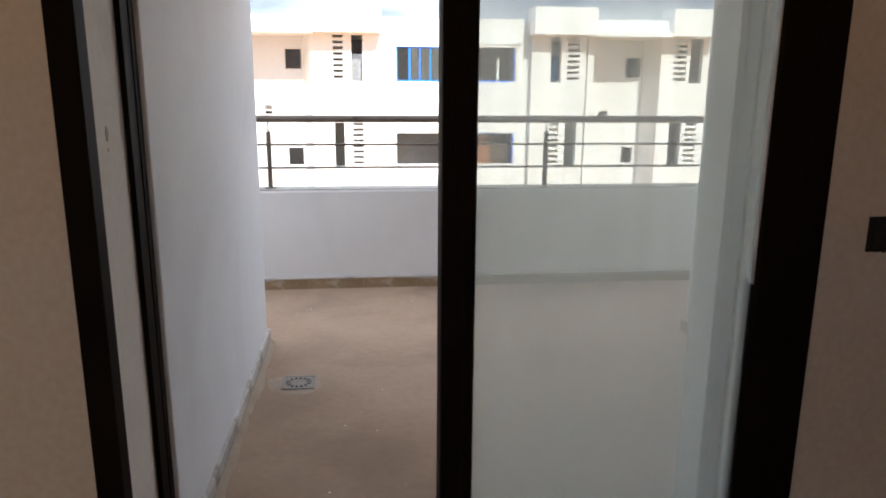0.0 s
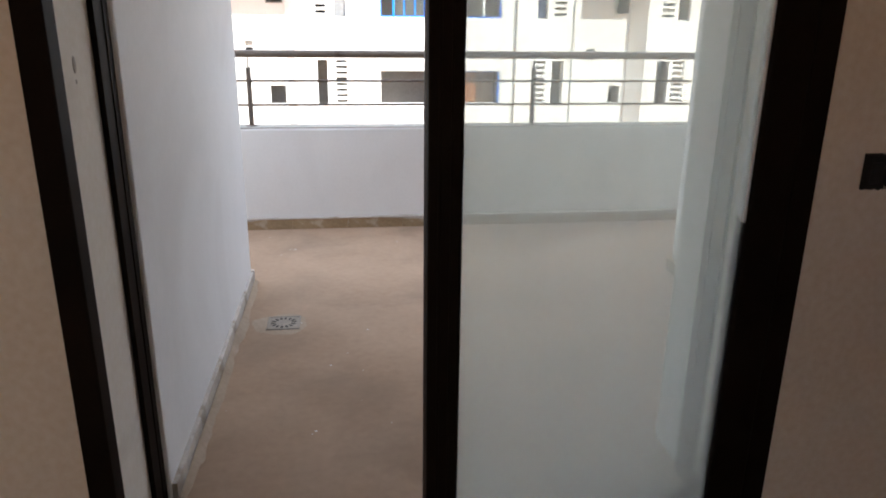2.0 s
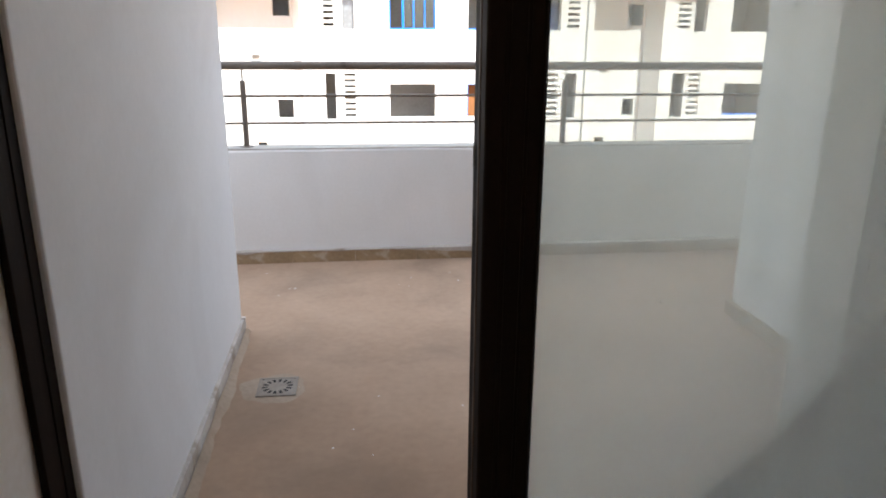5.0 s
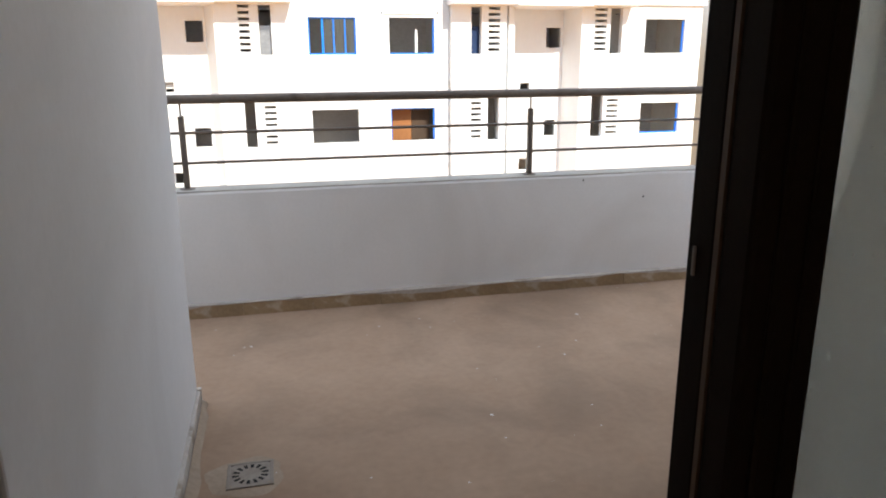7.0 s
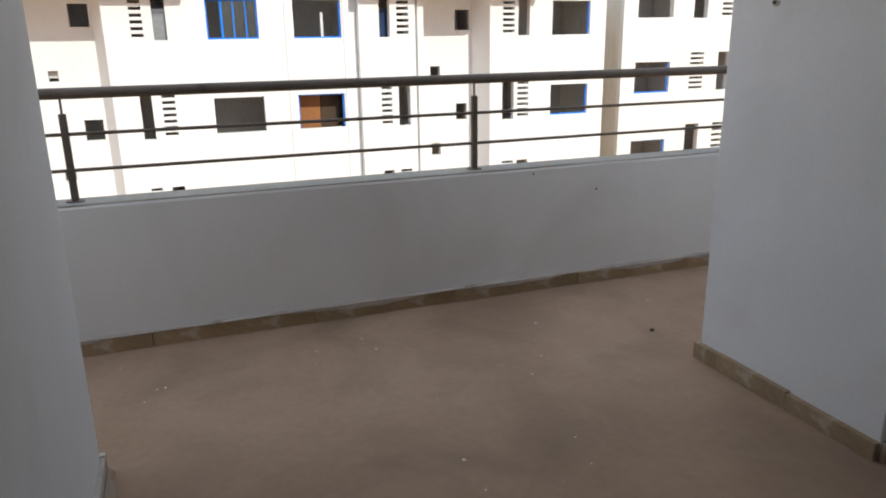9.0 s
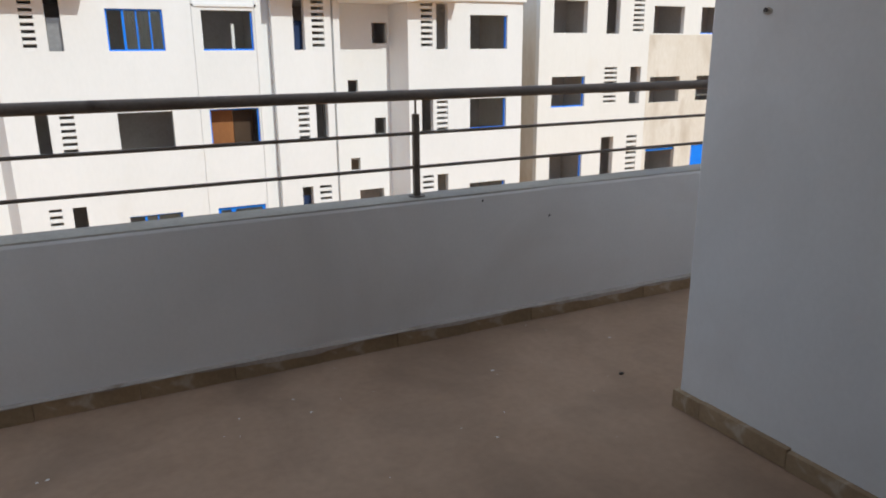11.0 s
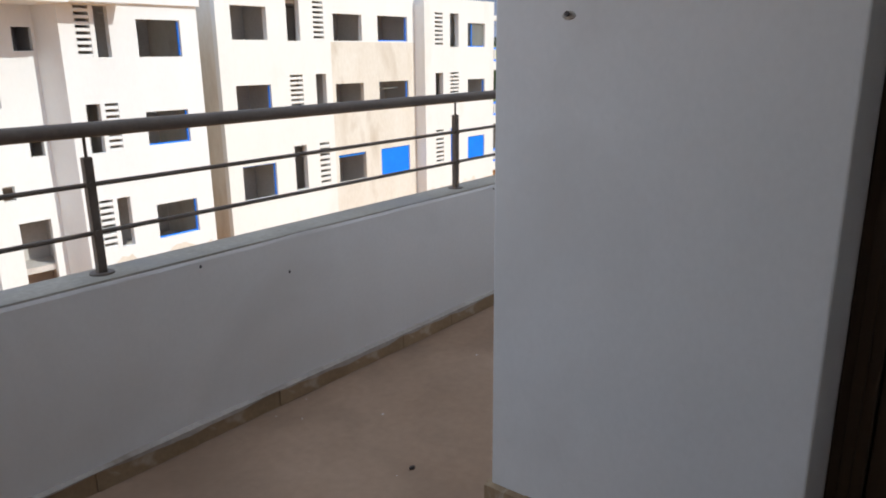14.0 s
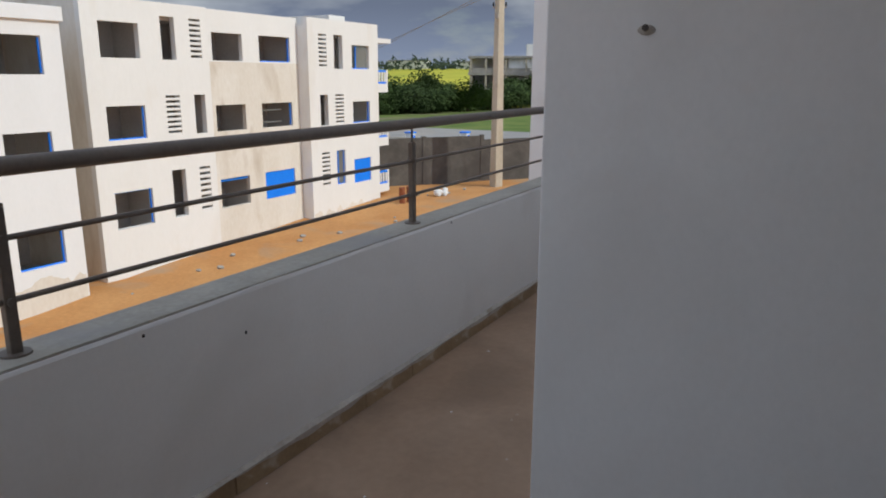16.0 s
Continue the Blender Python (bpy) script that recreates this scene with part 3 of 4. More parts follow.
for k in range(170):
    cx, cy = random.uniform(-0.5, 4.6), random.uniform(-2.85, -0.05)
    if cx < XL + 0.05 and cy < YL or cx > XR - 0.05 and cy < YR:
        continue
    if noise.noise((cx * 1.3, cy * 1.3, 9)) < -0.12:
        continue
    r = random.choice((0.002, 0.003, 0.004, 0.006, 0.008)) * random.uniform(0.7, 1.1)
    vs = [bm.verts.new((cx + r * random.uniform(0.6, 1.3) * math.cos(a), cy + r * random.uniform(0.6, 1.3) * math.sin(a), 0.0015))
          for a in [2 * math.pi * q / 7 for q in range(7)]]
    bm.faces.new(vs)
tagged(part("lime_specks", bm, SPECK), "scattered white lime specks on the floor", "specks", kind="stuff")
bm = bmesh.new()
bmesh.ops.create_icosphere(bm, subdivisions=1, radius=0.012, matrix=Matrix.Translation((2.377, -0.789, 0.005)) @ Matrix.Diagonal((1.2, 0.8, 0.7, 1)))
tagged(part("pebble", bm, NAIL), "small dark pebble on the screed", "pebble")


def stub(x, y, z, nx, ny, label, r=0.006):
    ob = holder("wall_nail", label, "nail", at=(x, y, z))
    part("shank", tube(bmesh.new(), (-nx * 0.004, -ny * 0.004, 0), (nx * 0.013, ny * 0.013, 0.004), r * 0.6, seg=8), NAIL, ob)
    part("head", tube(bmesh.new(), (nx * 0.011, ny * 0.011, 0.0035), (nx * 0.015, ny * 0.015, 0.0045), r * 1.2, seg=10), NAIL, ob)
    bm = bmesh.new()
    bmesh.ops.create_icosphere(bm, subdivisions=2, radius=0.017, matrix=Matrix.Diagonal((0.25 if nx else 1.2, 0.25 if ny else 1.2, 0.7, 1)))
    part("broken_plaster", bm, CEMENT, ob)


stub(XR, -1.363, 1.554, -1, 0, "rusty nail in chipped plaster on the pier")
# Holes are solid dots whose near-black colour paints their shaded inside.
for x, z in ((2.097, 0.697), (4.04, 0.705), (2.515, 0.575)):
    bm = bmesh.new()
    bmesh.ops.create_icosphere(bm, subdivisions=1, radius=0.006, matrix=Matrix.Translation((x, 0, z)) @ Matrix.Diagonal((1, 0.6, 1.2, 1)))
    tagged(part("plug_hole", bm, DARK), "small dark plug hole in the parapet", "plug hole", "parapet plug holes")
bm = bmesh.new()
bmesh.ops.create_icosphere(bm, subdivisions=2, radius=0.012, matrix=Matrix.Translation((-0.186, -3.39, 1.37)) @ Matrix.Diagonal((0.2, 0.9, 1.7, 1)))
bmesh.ops.create_icosphere(bm, subdivisions=1, radius=0.006, matrix=Matrix.Translation((-0.186, -3.39, 1.332)) @ Matrix.Diagonal((0.3, 0.8, 1, 1)))
tagged(part("plaster_chip", bm, CEMENT), "chipped grey patch in the door reveal", "chip")


# ---- skirting tiles ----
def skirting(name, along, fixed, start, stop, out, material, label, length=0.4, height=0.075, uneven=(0.9, 1.25)):
    base = structure(holder(name, label, "baseboard"), "", "")
    bm = bmesh.new()
    box(bm, 0.0003, length - 0.0006, 0, 0.02, 0, height, 0.0025)
    tmp = part("skirting_tile", bm, material, base)
    k, at = 0, start
    while at < stop - 0.02:
        span = min(length, stop - at)
        ob = tmp if k == 0 else new("skirting_tile", tmp.data)
        ob.parent = base
        if along == "x":
            m = pose(at, fixed, random.uniform(-0.003, 0.002), 0, 0, 0) if out > 0 else pose(at + span, fixed, random.uniform(-0.003, 0.002), 0, 0, 180)
        else:
            m = pose(fixed, at + span, random.uniform(-0.003, 0.002), 0, 0, -90) if out > 0 else pose(fixed, at, random.uniform(-0.003, 0.002), 0, 0, 90)
        ob.matrix_basis = m @ Matrix.Diagonal((span / length, random.uniform(*uneven), random.uniform(0.95, 1.05), 1))
        at += span
        k += 1
    return base


skirting("baseboard_parapet", "x", 0.0, -2.0, 8.8, -1, TILE, "brown stone skirting tiles smeared with mortar along the parapet")
skirting("baseboard_left", "y", XL, -3.14, YL + 0.012, 1, TILE_PALE, "pale mortar-smeared skirting tiles along the side wall", uneven=(0.8, 0.9))
skirting("baseboard_pier", "y", XR, -2.061, YR + 0.012, -1, TILE, "brown stone skirting tiles along the pier", uneven=(1.3, 1.6))
skirting("baseboard_front", "x", YR - 0.003, XR - 0.002, 8.8, 1, TILE, "brown stone skirting tiles along the outer wall")
skirting("baseboard_reveal", "x", -2.061, XR, XR + 0.25, -1, TILE, "brown stone skirting tile in the door reveal", 0.18)


# ---- outside ----
# Facing building: three storeys, blocks with recesses between; behind it an unfinished one in line with it.
BASE = -7.2
YA, YREC, YB, YC = 20.6, 21.9, 21.45, 20.87
ROWS_A = ((0.92, 2.14), (-2.07, -0.92), (-5.42, -4.18))
TALL_A = ((0.92, 2.51), (-2.14, -0.55), (-5.42, -3.72))
ROWS_B = ((2.05, 3.30), (-0.88, 0.34), (-4.18, -2.80))
TALL_B = ((2.03, 3.63), (-0.88, 0.68), (-4.14, -2.24))
ROWS_C = ((1.80, 2.99), (-0.96, 0.14), (-4.13, -2.87))
TALL_C = ((1.79, 3.42), (-0.96, 0.54), (-4.03, -2.28))

slat_mesh = {}


def slats(owner, x0, x1, z0, z1, y, material, count=8):
    """Thick horizontal cast slats filling one opening, each its own piece."""
    key = (round(x1 - x0, 3), round((z1 - z0) / count, 3), material.name)
    if key not in slat_mesh:
        bm = box(bmesh.new(), 0, x1 - x0, 0, 0.12, 0, (z1 - z0) / count * 0.52, 0.008)
        me = bpy.data.meshes.new("slat")
        bm.to_mesh(me)
        bm.free()
        me.materials.append(material)
        slat_mesh[key] = me
    for k in range(count):
        ob = new("slat", slat_mesh[key])
        ob.location = (x0, y + 0.01, z0 + (z1 - z0) / count * (k + 0.0))
        ob.parent = owner


def blue_frame(owner, x0, x1, z0, z1, y, sides, mullions=0, panel=False, t=0.045):
    """A window set deep in its reveal. sides: which members of the frame are fitted (b, t, l, r)."""
    win = holder("window", "", "")
    win.parent = owner
    if panel:
        boxpart("shutter", (x0 + 0.01, x1 - 0.01, y + 0.05, y + 0.09, z0 + 0.01, z1 - 0.01, 0.004), BLUE, win, "closed bright blue shutter")
        return
    if "b" in sides:
        boxpart("frame", (x0 + 0.002, x1 - 0.002, y + 0.1, y + 0.16, z0, z0 + t), BLUE, win)
    if "t" in sides:
        boxpart("frame", (x0 + 0.002, x1 - 0.002, y + 0.1, y + 0.16, z1 - t, z1 - 0.002), BLUE, win)
    if "l" in sides:
        boxpart("frame", (x0, x0 + t, y + 0.1, y + 0.16, z0 + t, z1 - t), BLUE, win)
    if "r" in sides:
        boxpart("frame", (x1 - t, x1, y + 0.1, y + 0.16, z0 + t, z1 - t), BLUE, win)
    for k in range(mullions):
        x = x0 + (x1 - x0) * (0.28 + 0.24 * k)
        boxpart("mullion", (x, x + t * (1.4 if k == 0 else 0.8), y + 0.105, y + 0.155, z0 + t, z1 - t), BLUE, win)
    if mullions:
        boxpart("pane", (x0 + (x1 - x0) * 0.28, x1 - t, y + 0.125, y + 0.131, z0 + t, z1 - t), FAR_GLASS, win)


def tower_bay(owner, xl, xr, wl, wr, tall, y, slats_left_first, material, holes):
    for k, (z0, z1) in enumerate(tall):
        left = slats_left_first == (k % 2 == 0)
        s0, s1 = (xl, xl + wl) if left else (xr, xr + wr)
        slats(owner, s0, s1, z0, z1, y, material)
        holes.append((xl, xl + wl, z0, z1))
        holes.append((xr, xr + wr, z0, z1))


def interior(owner, x0, x1, y0, y1, floors, walls):
    """Bare rooms behind a front: slabs, back wall and partitions."""
    bm = bmesh.new()
    for z in floors:
        box(bm, x0, x1, y0, y1, z - 0.2, z)
    part("floor_slab", bm, INNER, owner)
    bm = bmesh.new()
    box(bm, x0, x1, y1, y1 + 0.2, BASE, floors[0])
    part("back_wall", bm, INNER, owner)
    for x in walls:
        boxpart("partition", (x - 0.08, x + 0.08, y0, y1 - 0.005, BASE, floors[0] - 0.2), INNER, owner)


# facing building
house_a = holder("apartment_building", "white three-storey apartment block with open window holes", "building", at=(-0.335, 0.035, 0.585))
house_a.scale = (1.0, 1.0, 0.97)
holes = []
tower_bay(house_a, -0.25, 0.38, 0.34, 0.38, TALL_A, YA, True, FACADE, holes)
for z0, z1 in ROWS_A:
    holes += [(1.92, 3.48, z0, z1), (4.58, 6.13, z0, z1)]
part("wall", pierced(bmesh.new(), -1.0, 6.40, BASE, 3.05, YA, YA + 0.22, holes), FACADE, house_a)
holes = []
tower_bay(house_a, 7.40, 8.01, 0.37, 0.42, TALL_A, YA - 0.06, False, FACADE, holes)
part("wall", pierced(bmesh.new(), 6.70, 8.66, BASE, 3.05, YA - 0.06, YA + 0.22, holes), FACADE, house_a)
part("wall", box(bmesh.new(), 6.40, 6.70, YA + 0.25, YA + 0.4, BASE, 3.05), FACADE, house_a)
part("wall", box(bmesh.new(), 8.66, 8.75, YA + 0.12, YA + 0.3, BASE, 3.05), FACADE, house_a)
part("wall", box(bmesh.new(), 8.75, 8.97, YA - 0.03, YREC + 0.2, BASE, 3.05), FACADE, house_a)
holes = []
tower_bay(house_a, 11.96, 12.57, 0.46, 0.45, TALL_A, YA, True, FACADE, holes)
for z0, z1 in ROWS_A:
    holes.append((13.94, 15.52, z0, z1))
part("wall", pierced(bmesh.new(), 11.46, 16.2, BASE, 3.05, YA, YA + 0.22, holes), FACADE, house_a)
# recesses with their splayed returns
for x0, x1, flip in ((-3.9, -1.36, True), (8.97, 11.3, False)):
    if flip:
        small = [(-1.93, -1.38, 1.36, 2.06), (-2.80, -2.52, -0.30, 0.03), (-1.95, -1.38, -2.22, -1.55), (-2.78, -2.45, -3.5, -3.1)]
        small[0], small[2] = (-2.0, -1.44, 1.36, 2.06), (-2.0, -1.45, -2.22, -1.55)
    else:
        small = [(10.64, 11.22, 1.14, 1.87), (9.66, 10.04, -0.60, -0.16), (10.66, 11.10, -2.20, -1.58), (9.67, 10.03, -3.52, -3.05),
                 (9.98, 10.95, BASE, -4.3)]
    part("wall", pierced(bmesh.new(), x0, x1, BASE, 3.05, YREC, YREC + 0.2, small), FACADE, house_a)
    e = -1.0 if flip else 11.46
    bm = bmesh.new()
    lo = [bm.verts.new((x, y, BASE)) for x, y in ((x1, YREC), (e, YA), (e, YA + 0.22), (x1, YREC + 0.2))]
    hi = [bm.verts.new((v.co.x, v.co.y, 3.05)) for v in lo]
    bm.faces.new(lo)
    bm.faces.new(hi)
    for k in range(4):
        bm.faces.new((lo[k], lo[(k + 1) % 4], hi[(k + 1) % 4], hi[k]))
    part("splayed_wall", bm, FACADE, house_a)
# Unseen left stretch, run out to x = -40 to bounce sunlight onto the pier.
part("wall", box(bmesh.new(), -40.0, -3.9, YA, YREC + 0.2, BASE, 3.05), FACADE, house_a)
part("side_wall", box(bmesh.new(), 15.98, 16.2, YA + 0.22, 28.0, BASE, 3.05), BARE, house_a)
part("roof", box(bmesh.new(), -9.0, 16.2, YA + 0.3, 28.0, 2.62, 2.75), CONCRETE, house_a)
bm = pierced(bmesh.new(), 1.0, 6.4, 3.05, 3.12, YA - 0.01, YA + 0.22, [])
box(bm, 8.7, 11.6, YA + 0.0, YA + 0.22, 3.05, 3.16)
part("roof_parapet", bm, FACADE, house_a)
for x0, x1, z1 in ((-0.87, 1.40, 3.50), (6.60, 8.80, 3.50), (11.5, 13.35, 3.50)):
    boxpart("canopy", (x0, x1, YA - 0.85, YA + 0.3, 2.56, z1, 0.015), FACADE, house_a)
for x0, x1 in ((-9.0, -0.88), (8.81, 11.49)):
    boxpart("eave", (x0, x1, YA - 0.85, YREC + 0.3, 2.52, 2.70, 0.012), FACADE, house_a)
    boxpart("eave_upstand", (x0, x1, YA - 0.55, YA - 0.35, 2.70, 3.12, 0.012), FACADE, house_a)
boxpart("cornice", (13.36, 16.28, YA - 0.12, YA + 0.3, 2.62, 3.08, 0.012), FACADE, house_a)
for x in (4.33, 6.22):
    boxpart("pilaster_edge", (x - 0.03, x + 0.03, YA - 0.05, YA, BASE, 2.45), FACADE, house_a)
boxpart("window_hood", (4.30, 6.25, YA - 0.05, YA, 2.25, 2.33), FACADE, house_a)
interior(house_a, -9.0, 15.9, YREC + 0.22, 23.3, (2.62, 0.0, -2.95, -5.9), (-3.9, 1.3, 4.1, 6.5, 8.8, 11.4, 13.4))
for z in (0.0, -2.95, -5.9):
    for x0, x1 in ((-1.0, 6.4), (6.66, 8.5), (11.6, 15.88)):
        boxpart("floor_edge", (x0, x1, YA + 0.22, YREC + 0.22, z - 0.2, z), INNER, house_a)
blue_frame(house_a, 1.92, 3.48, *ROWS_A[0], YA, "btlr", 3)
blue_frame(house_a, 4.58, 6.13, *ROWS_A[0], YA, "br")
blue_frame(house_a, 4.58, 6.13, *ROWS_A[1], YA, "tlr")
blue_frame(house_a, 1.92, 3.48, *ROWS_A[2], YA, "btr", 2)
blue_frame(house_a, 4.58, 6.13, *ROWS_A[2], YA, "btlr", 1, t=0.1)
blue_frame(house_a, 13.94, 15.52, *ROWS_A[0], YA, "r")
blue_frame(house_a, 13.94, 15.52, *ROWS_A[1], YA, "br")
blue_frame(house_a, 13.94, 15.52, *ROWS_A[2], YA, "br")
boxpart("inner_door", (4.6, 5.4, 21.25, 21.3, -2.9, -0.75), ORANGE_DOOR, house_a, "varnished orange-brown door leaning inside")
boxpart("inner_door", (5.42, 6.05, 21.27, 21.32, -2.9, -0.75), WOOD_DOOR, house_a, "dark brown door leaning inside")
boxpart("inner_post", (5.55, 5.64, YA + 0.5, YA + 0.6, 0.0, 1.75), SACK, house_a)
for x, z0 in ((7.41, 0.92), (7.41, -5.05), (0.39, 0.92)):
    boxpart("inner_board", (x, x + 0.36, YA + 0.3, YA + 0.34, z0, z0 + 0.95), NAVY if x > 1 else STEEL, house_a)

# second building, cream and partly unpainted, with a projecting end block
house_b = holder("apartment_building", "cream three-storey block with bare plaster bays and blue shutters", "building", at=(-0.055, 0, 0.025))
holes = []
tower_bay(house_b, 20.58, 21.99, 0.68, 0.58, TALL_B, YB, False, CREAM, holes)
for z0, z1 in ROWS_B:
    holes.append((17.91, 19.58, z0, z1))
part("wall", pierced(bmesh.new(), 17.25, 22.93, BASE, 4.12, YB, YB + 0.25, holes), CREAM, house_b)
holes = [h for z0, z1 in ROWS_B for h in ((23.16, 24.9, z0, z1 - 0.12), (25.93, 28.0, z0, z1 - 0.12))]
part("wall", pierced(bmesh.new(), 22.93, 28.55, BASE, 2.0, YB + 0.04, YB + 0.25, holes), BARE, house_b, "bare beige plaster")
part("wall", pierced(bmesh.new(), 22.93, 28.55, 2.0, 4.08, YB + 0.04, YB + 0.25, holes), CREAM, house_b)
holes = []
tower_bay(house_b, 29.36, 30.56, 0.62, 0.72, TALL_C, YC, True, CREAM, holes)
for z0, z1 in ROWS_C:
    holes.append((32.06, 33.6, z0, z1))
part("wall", pierced(bmesh.new(), 28.55, 34.45, BASE, 4.12, YC, YC + 0.25, holes), CREAM, house_b)
part("side_wall", box(bmesh.new(), 17.25, 17.45, YB + 0.25, 30.0, BASE, 4.12), BARE, house_b, "stained bare plaster gable")
part("side_wall", box(bmesh.new(), 28.55, 28.75, YC + 0.25, YB + 0.04, BASE, 3.75), CREAM, house_b)
part("side_wall", box(bmesh.new(), 34.25, 34.45, YC + 0.25, 30.0, BASE, 4.12), CREAM, house_b)
part("roof", box(bmesh.new(), 17.45, 34.25, YB + 0.26, 30.0, 3.6, 3.75), CONCRETE, house_b)
boxpart("roof_hut", (30.9, 32.2, YC + 0.5, 24, 3.75, 4.4), CREAM, house_b)
interior(house_b, 17.45, 34.25, YB + 0.3, 23.5, (3.7, 0.95, -2.0, -5.2), (20.1, 22.8, 25.4, 28.5, 31.7))
blue_frame(house_b, 17.91, 19.58, *ROWS_B[1], YB, "br")
blue_frame(house_b, 17.91, 19.58, *ROWS_B[2], YB, "tr")
blue_frame(house_b, 23.16, 24.9, ROWS_B[2][0], ROWS_B[2][1] - 0.12, YB + 0.04, "t", t=0.12)
blue_frame(house_b, 25.93, 28.0, ROWS_B[0][0], ROWS_B[0][1] - 0.12, YB + 0.04, "br")
blue_frame(house_b, 25.93, 28.0, ROWS_B[1][0], ROWS_B[1][1] - 0.12, YB + 0.04, "r")
blue_frame(house_b, 25.93, 28.0, ROWS_B[2][0], ROWS_B[2][1] - 0.12, YB + 0.04, "", panel=True)
blue_frame(house_b, 32.06, 33.6, *ROWS_C[0], YC, "bl", 1)
blue_frame(house_b, 32.06, 33.6, *ROWS_C[1], YC, "br")
blue_frame(house_b, 32.06, 33.6, *ROWS_C[2], YC, "", panel=True)
blue_frame(house_b, 30.56, 31.28, *TALL_C[2], YC, "btlr", 1)
bm = bmesh.new()
for z in (0.6, 0.05):
    box(bm, 26.0, 27.7, YB + 0.5, YB + 0.54, z - 0.75, z - 0.69)
part("inner_ladder", bm, STEEL, house_b)
boxpart("canopy", (34.45, 35.9, YC + 0.1, YC + 2.6, 3.2, 3.44), CREAM, house_b)
for z in (0.58, -2.37, -5.0):
    bm = bmesh.new()
    box(bm, 34.45, 35.7, YC + 0.2, YC + 2.4, z - 0.02, z + 0.22)
    box(bm, 35.55, 35.7, YC + 0.2, YC + 0.35, z + 0.22, z + 1.2)
    box(bm, 34.45, 35.7, YC + 0.2, YC + 0.3, z + 0.22, z + 0.45)
    part("balcony", bm, CREAM, house_b)
    bm = bmesh.new()
    box(bm, 34.45, 35.55, YC + 0.22, YC + 0.28, z + 1.08, z + 1.2)
    box(bm, 34.45, 35.55, YC + 0.22, YC + 0.28, z + 0.45, z + 0.56)
    part("balcony_rail", bm, BLUE, house_b)
    for k in range(4):
        boxpart("baluster", (34.58 + 0.27 * k, 34.70 + 0.27 * k, YC + 0.22, YC + 0.28, z + 0.56, z + 1.08), CREAM, house_b)

for owner, x0, x1, z1, yy in ((house_a, 11.6, 16.15, -5.9, YA), (house_b, 22.95, 28.5, -4.6, YB + 0.04), (house_b, 28.6, 34.4, -5.25, YC)):
    bm = bmesh.new()
    k = 40
    top = [bm.verts.new((x0 + (x1 - x0) * i / k, yy - 0.006, z1 + 0.35 * noise.noise((i * 0.33, x0, 2)) + 0.12 * noise.noise((i * 1.1, x0, 5)))) for i in range(k + 1)]
    low = [bm.verts.new((v.co.x, yy - 0.006, BASE - 0.1)) for v in top]
    for i in range(k):
        bm.faces.new((low[i], low[i + 1], top[i + 1], top[i]))
    part("unpainted_plinth", bm, BARE, owner, "stained unpainted base plaster")

# ground, road, field
bm = bmesh.new()
n = 60
grid = {}
xs = [-3000 + 0, -400, -100, -40] + [-30 + 2.0 * k for k in range(46)] + [70, 100, 200, 600, 4500]
ys = [-3000, -400, -60, -20, 0] + [6 + 1.5 * k for k in range(14)] + [30, 40, 70, 150, 500, 4500]
for i, x in enumerate(xs):
    for j, y in enumerate(ys):
        near = -35 < x < 62 and 2 < y < 29
        grid[i, j] = bm.verts.new((x, y, ground_z(x) + (0.10 * noise.noise((x * 0.35, y * 0.35, 1.0)) if near else 0)))
for i in range(len(xs) - 1):
    for j in range(len(ys) - 1):
        bm.faces.new((grid[i, j], grid[i + 1, j], grid[i + 1, j + 1], grid[i, j + 1]))
structure(part("ground", bm, CLAY, smooth=True), "orange-red bare clay ground of the building site", "ground")


def strip(name, corners, z, material, label, category):
    bm = bmesh.new()
    bm.faces.new([bm.verts.new((x, y, z)) for x, y in corners])
    return structure(part(name, bm, material), label, category)


def far_z(x):
    """The land beyond the road rises gently to the skyline."""
    steps = ((48, GROUND + 0.16), (86, GROUND + 0.18), (118, -4.3), (430, 6.3), (4000, 6.3))
    for (xa, za), (xb, zb) in zip(steps, steps[1:]):
        if x <= xb:
            return za + (zb - za) * max(0.0, x - xa) / (xb - xa)
    return steps[-1][1]


def rising(name, xs, y0, y1, lift, material, label, category):
    bm = bmesh.new()
    rows = [[bm.verts.new((x, y, far_z(x) + lift)) for y in (y0, y1)] for x in xs]
    for a, b in zip(rows, rows[1:]):
        bm.faces.new((a[0], b[0], b[1], a[1]))
    return structure(part(name, bm, material), label, category)


rising("verge", (48, 86, 118, 430, 4000), -400, 4000, 0.0, VERGE, "green grass verge beyond the road", "grass")
strip("road", [(49, -300), (80, -300), (84, 300), (49, 300)], GROUND + 0.2, ROAD, "pale worn country road", "road")
rising("field", (124, 200, 300, 430, 1100), -300, 900, 0.12, FIELD, "yellow-green field in flower", "field")

# plot wall along the site
wall_a, wall_b = Vector((36.5, 23.6, 0)), Vector((53, 11.5, 0))
span = (wall_b - wall_a).length
turn = math.degrees(math.atan2(wall_b.y - wall_a.y, wall_b.x - wall_a.x))
plot = structure(holder("site_wall", "grey rendered blockwork wall round the site", "boundary wall", at=(wall_a.x, wall_a.y, GROUND)), "", "")
plot.rotation_euler = (0, 0, radians(turn))
for k in range(5):
    h = (2.95, 2.95, 2.7, 2.7, 2.2)[k]
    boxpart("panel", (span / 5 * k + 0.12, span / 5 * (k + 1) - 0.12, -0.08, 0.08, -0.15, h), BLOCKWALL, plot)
for k in range(6):
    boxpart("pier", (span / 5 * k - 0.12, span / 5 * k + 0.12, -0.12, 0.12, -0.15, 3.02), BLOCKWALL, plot)
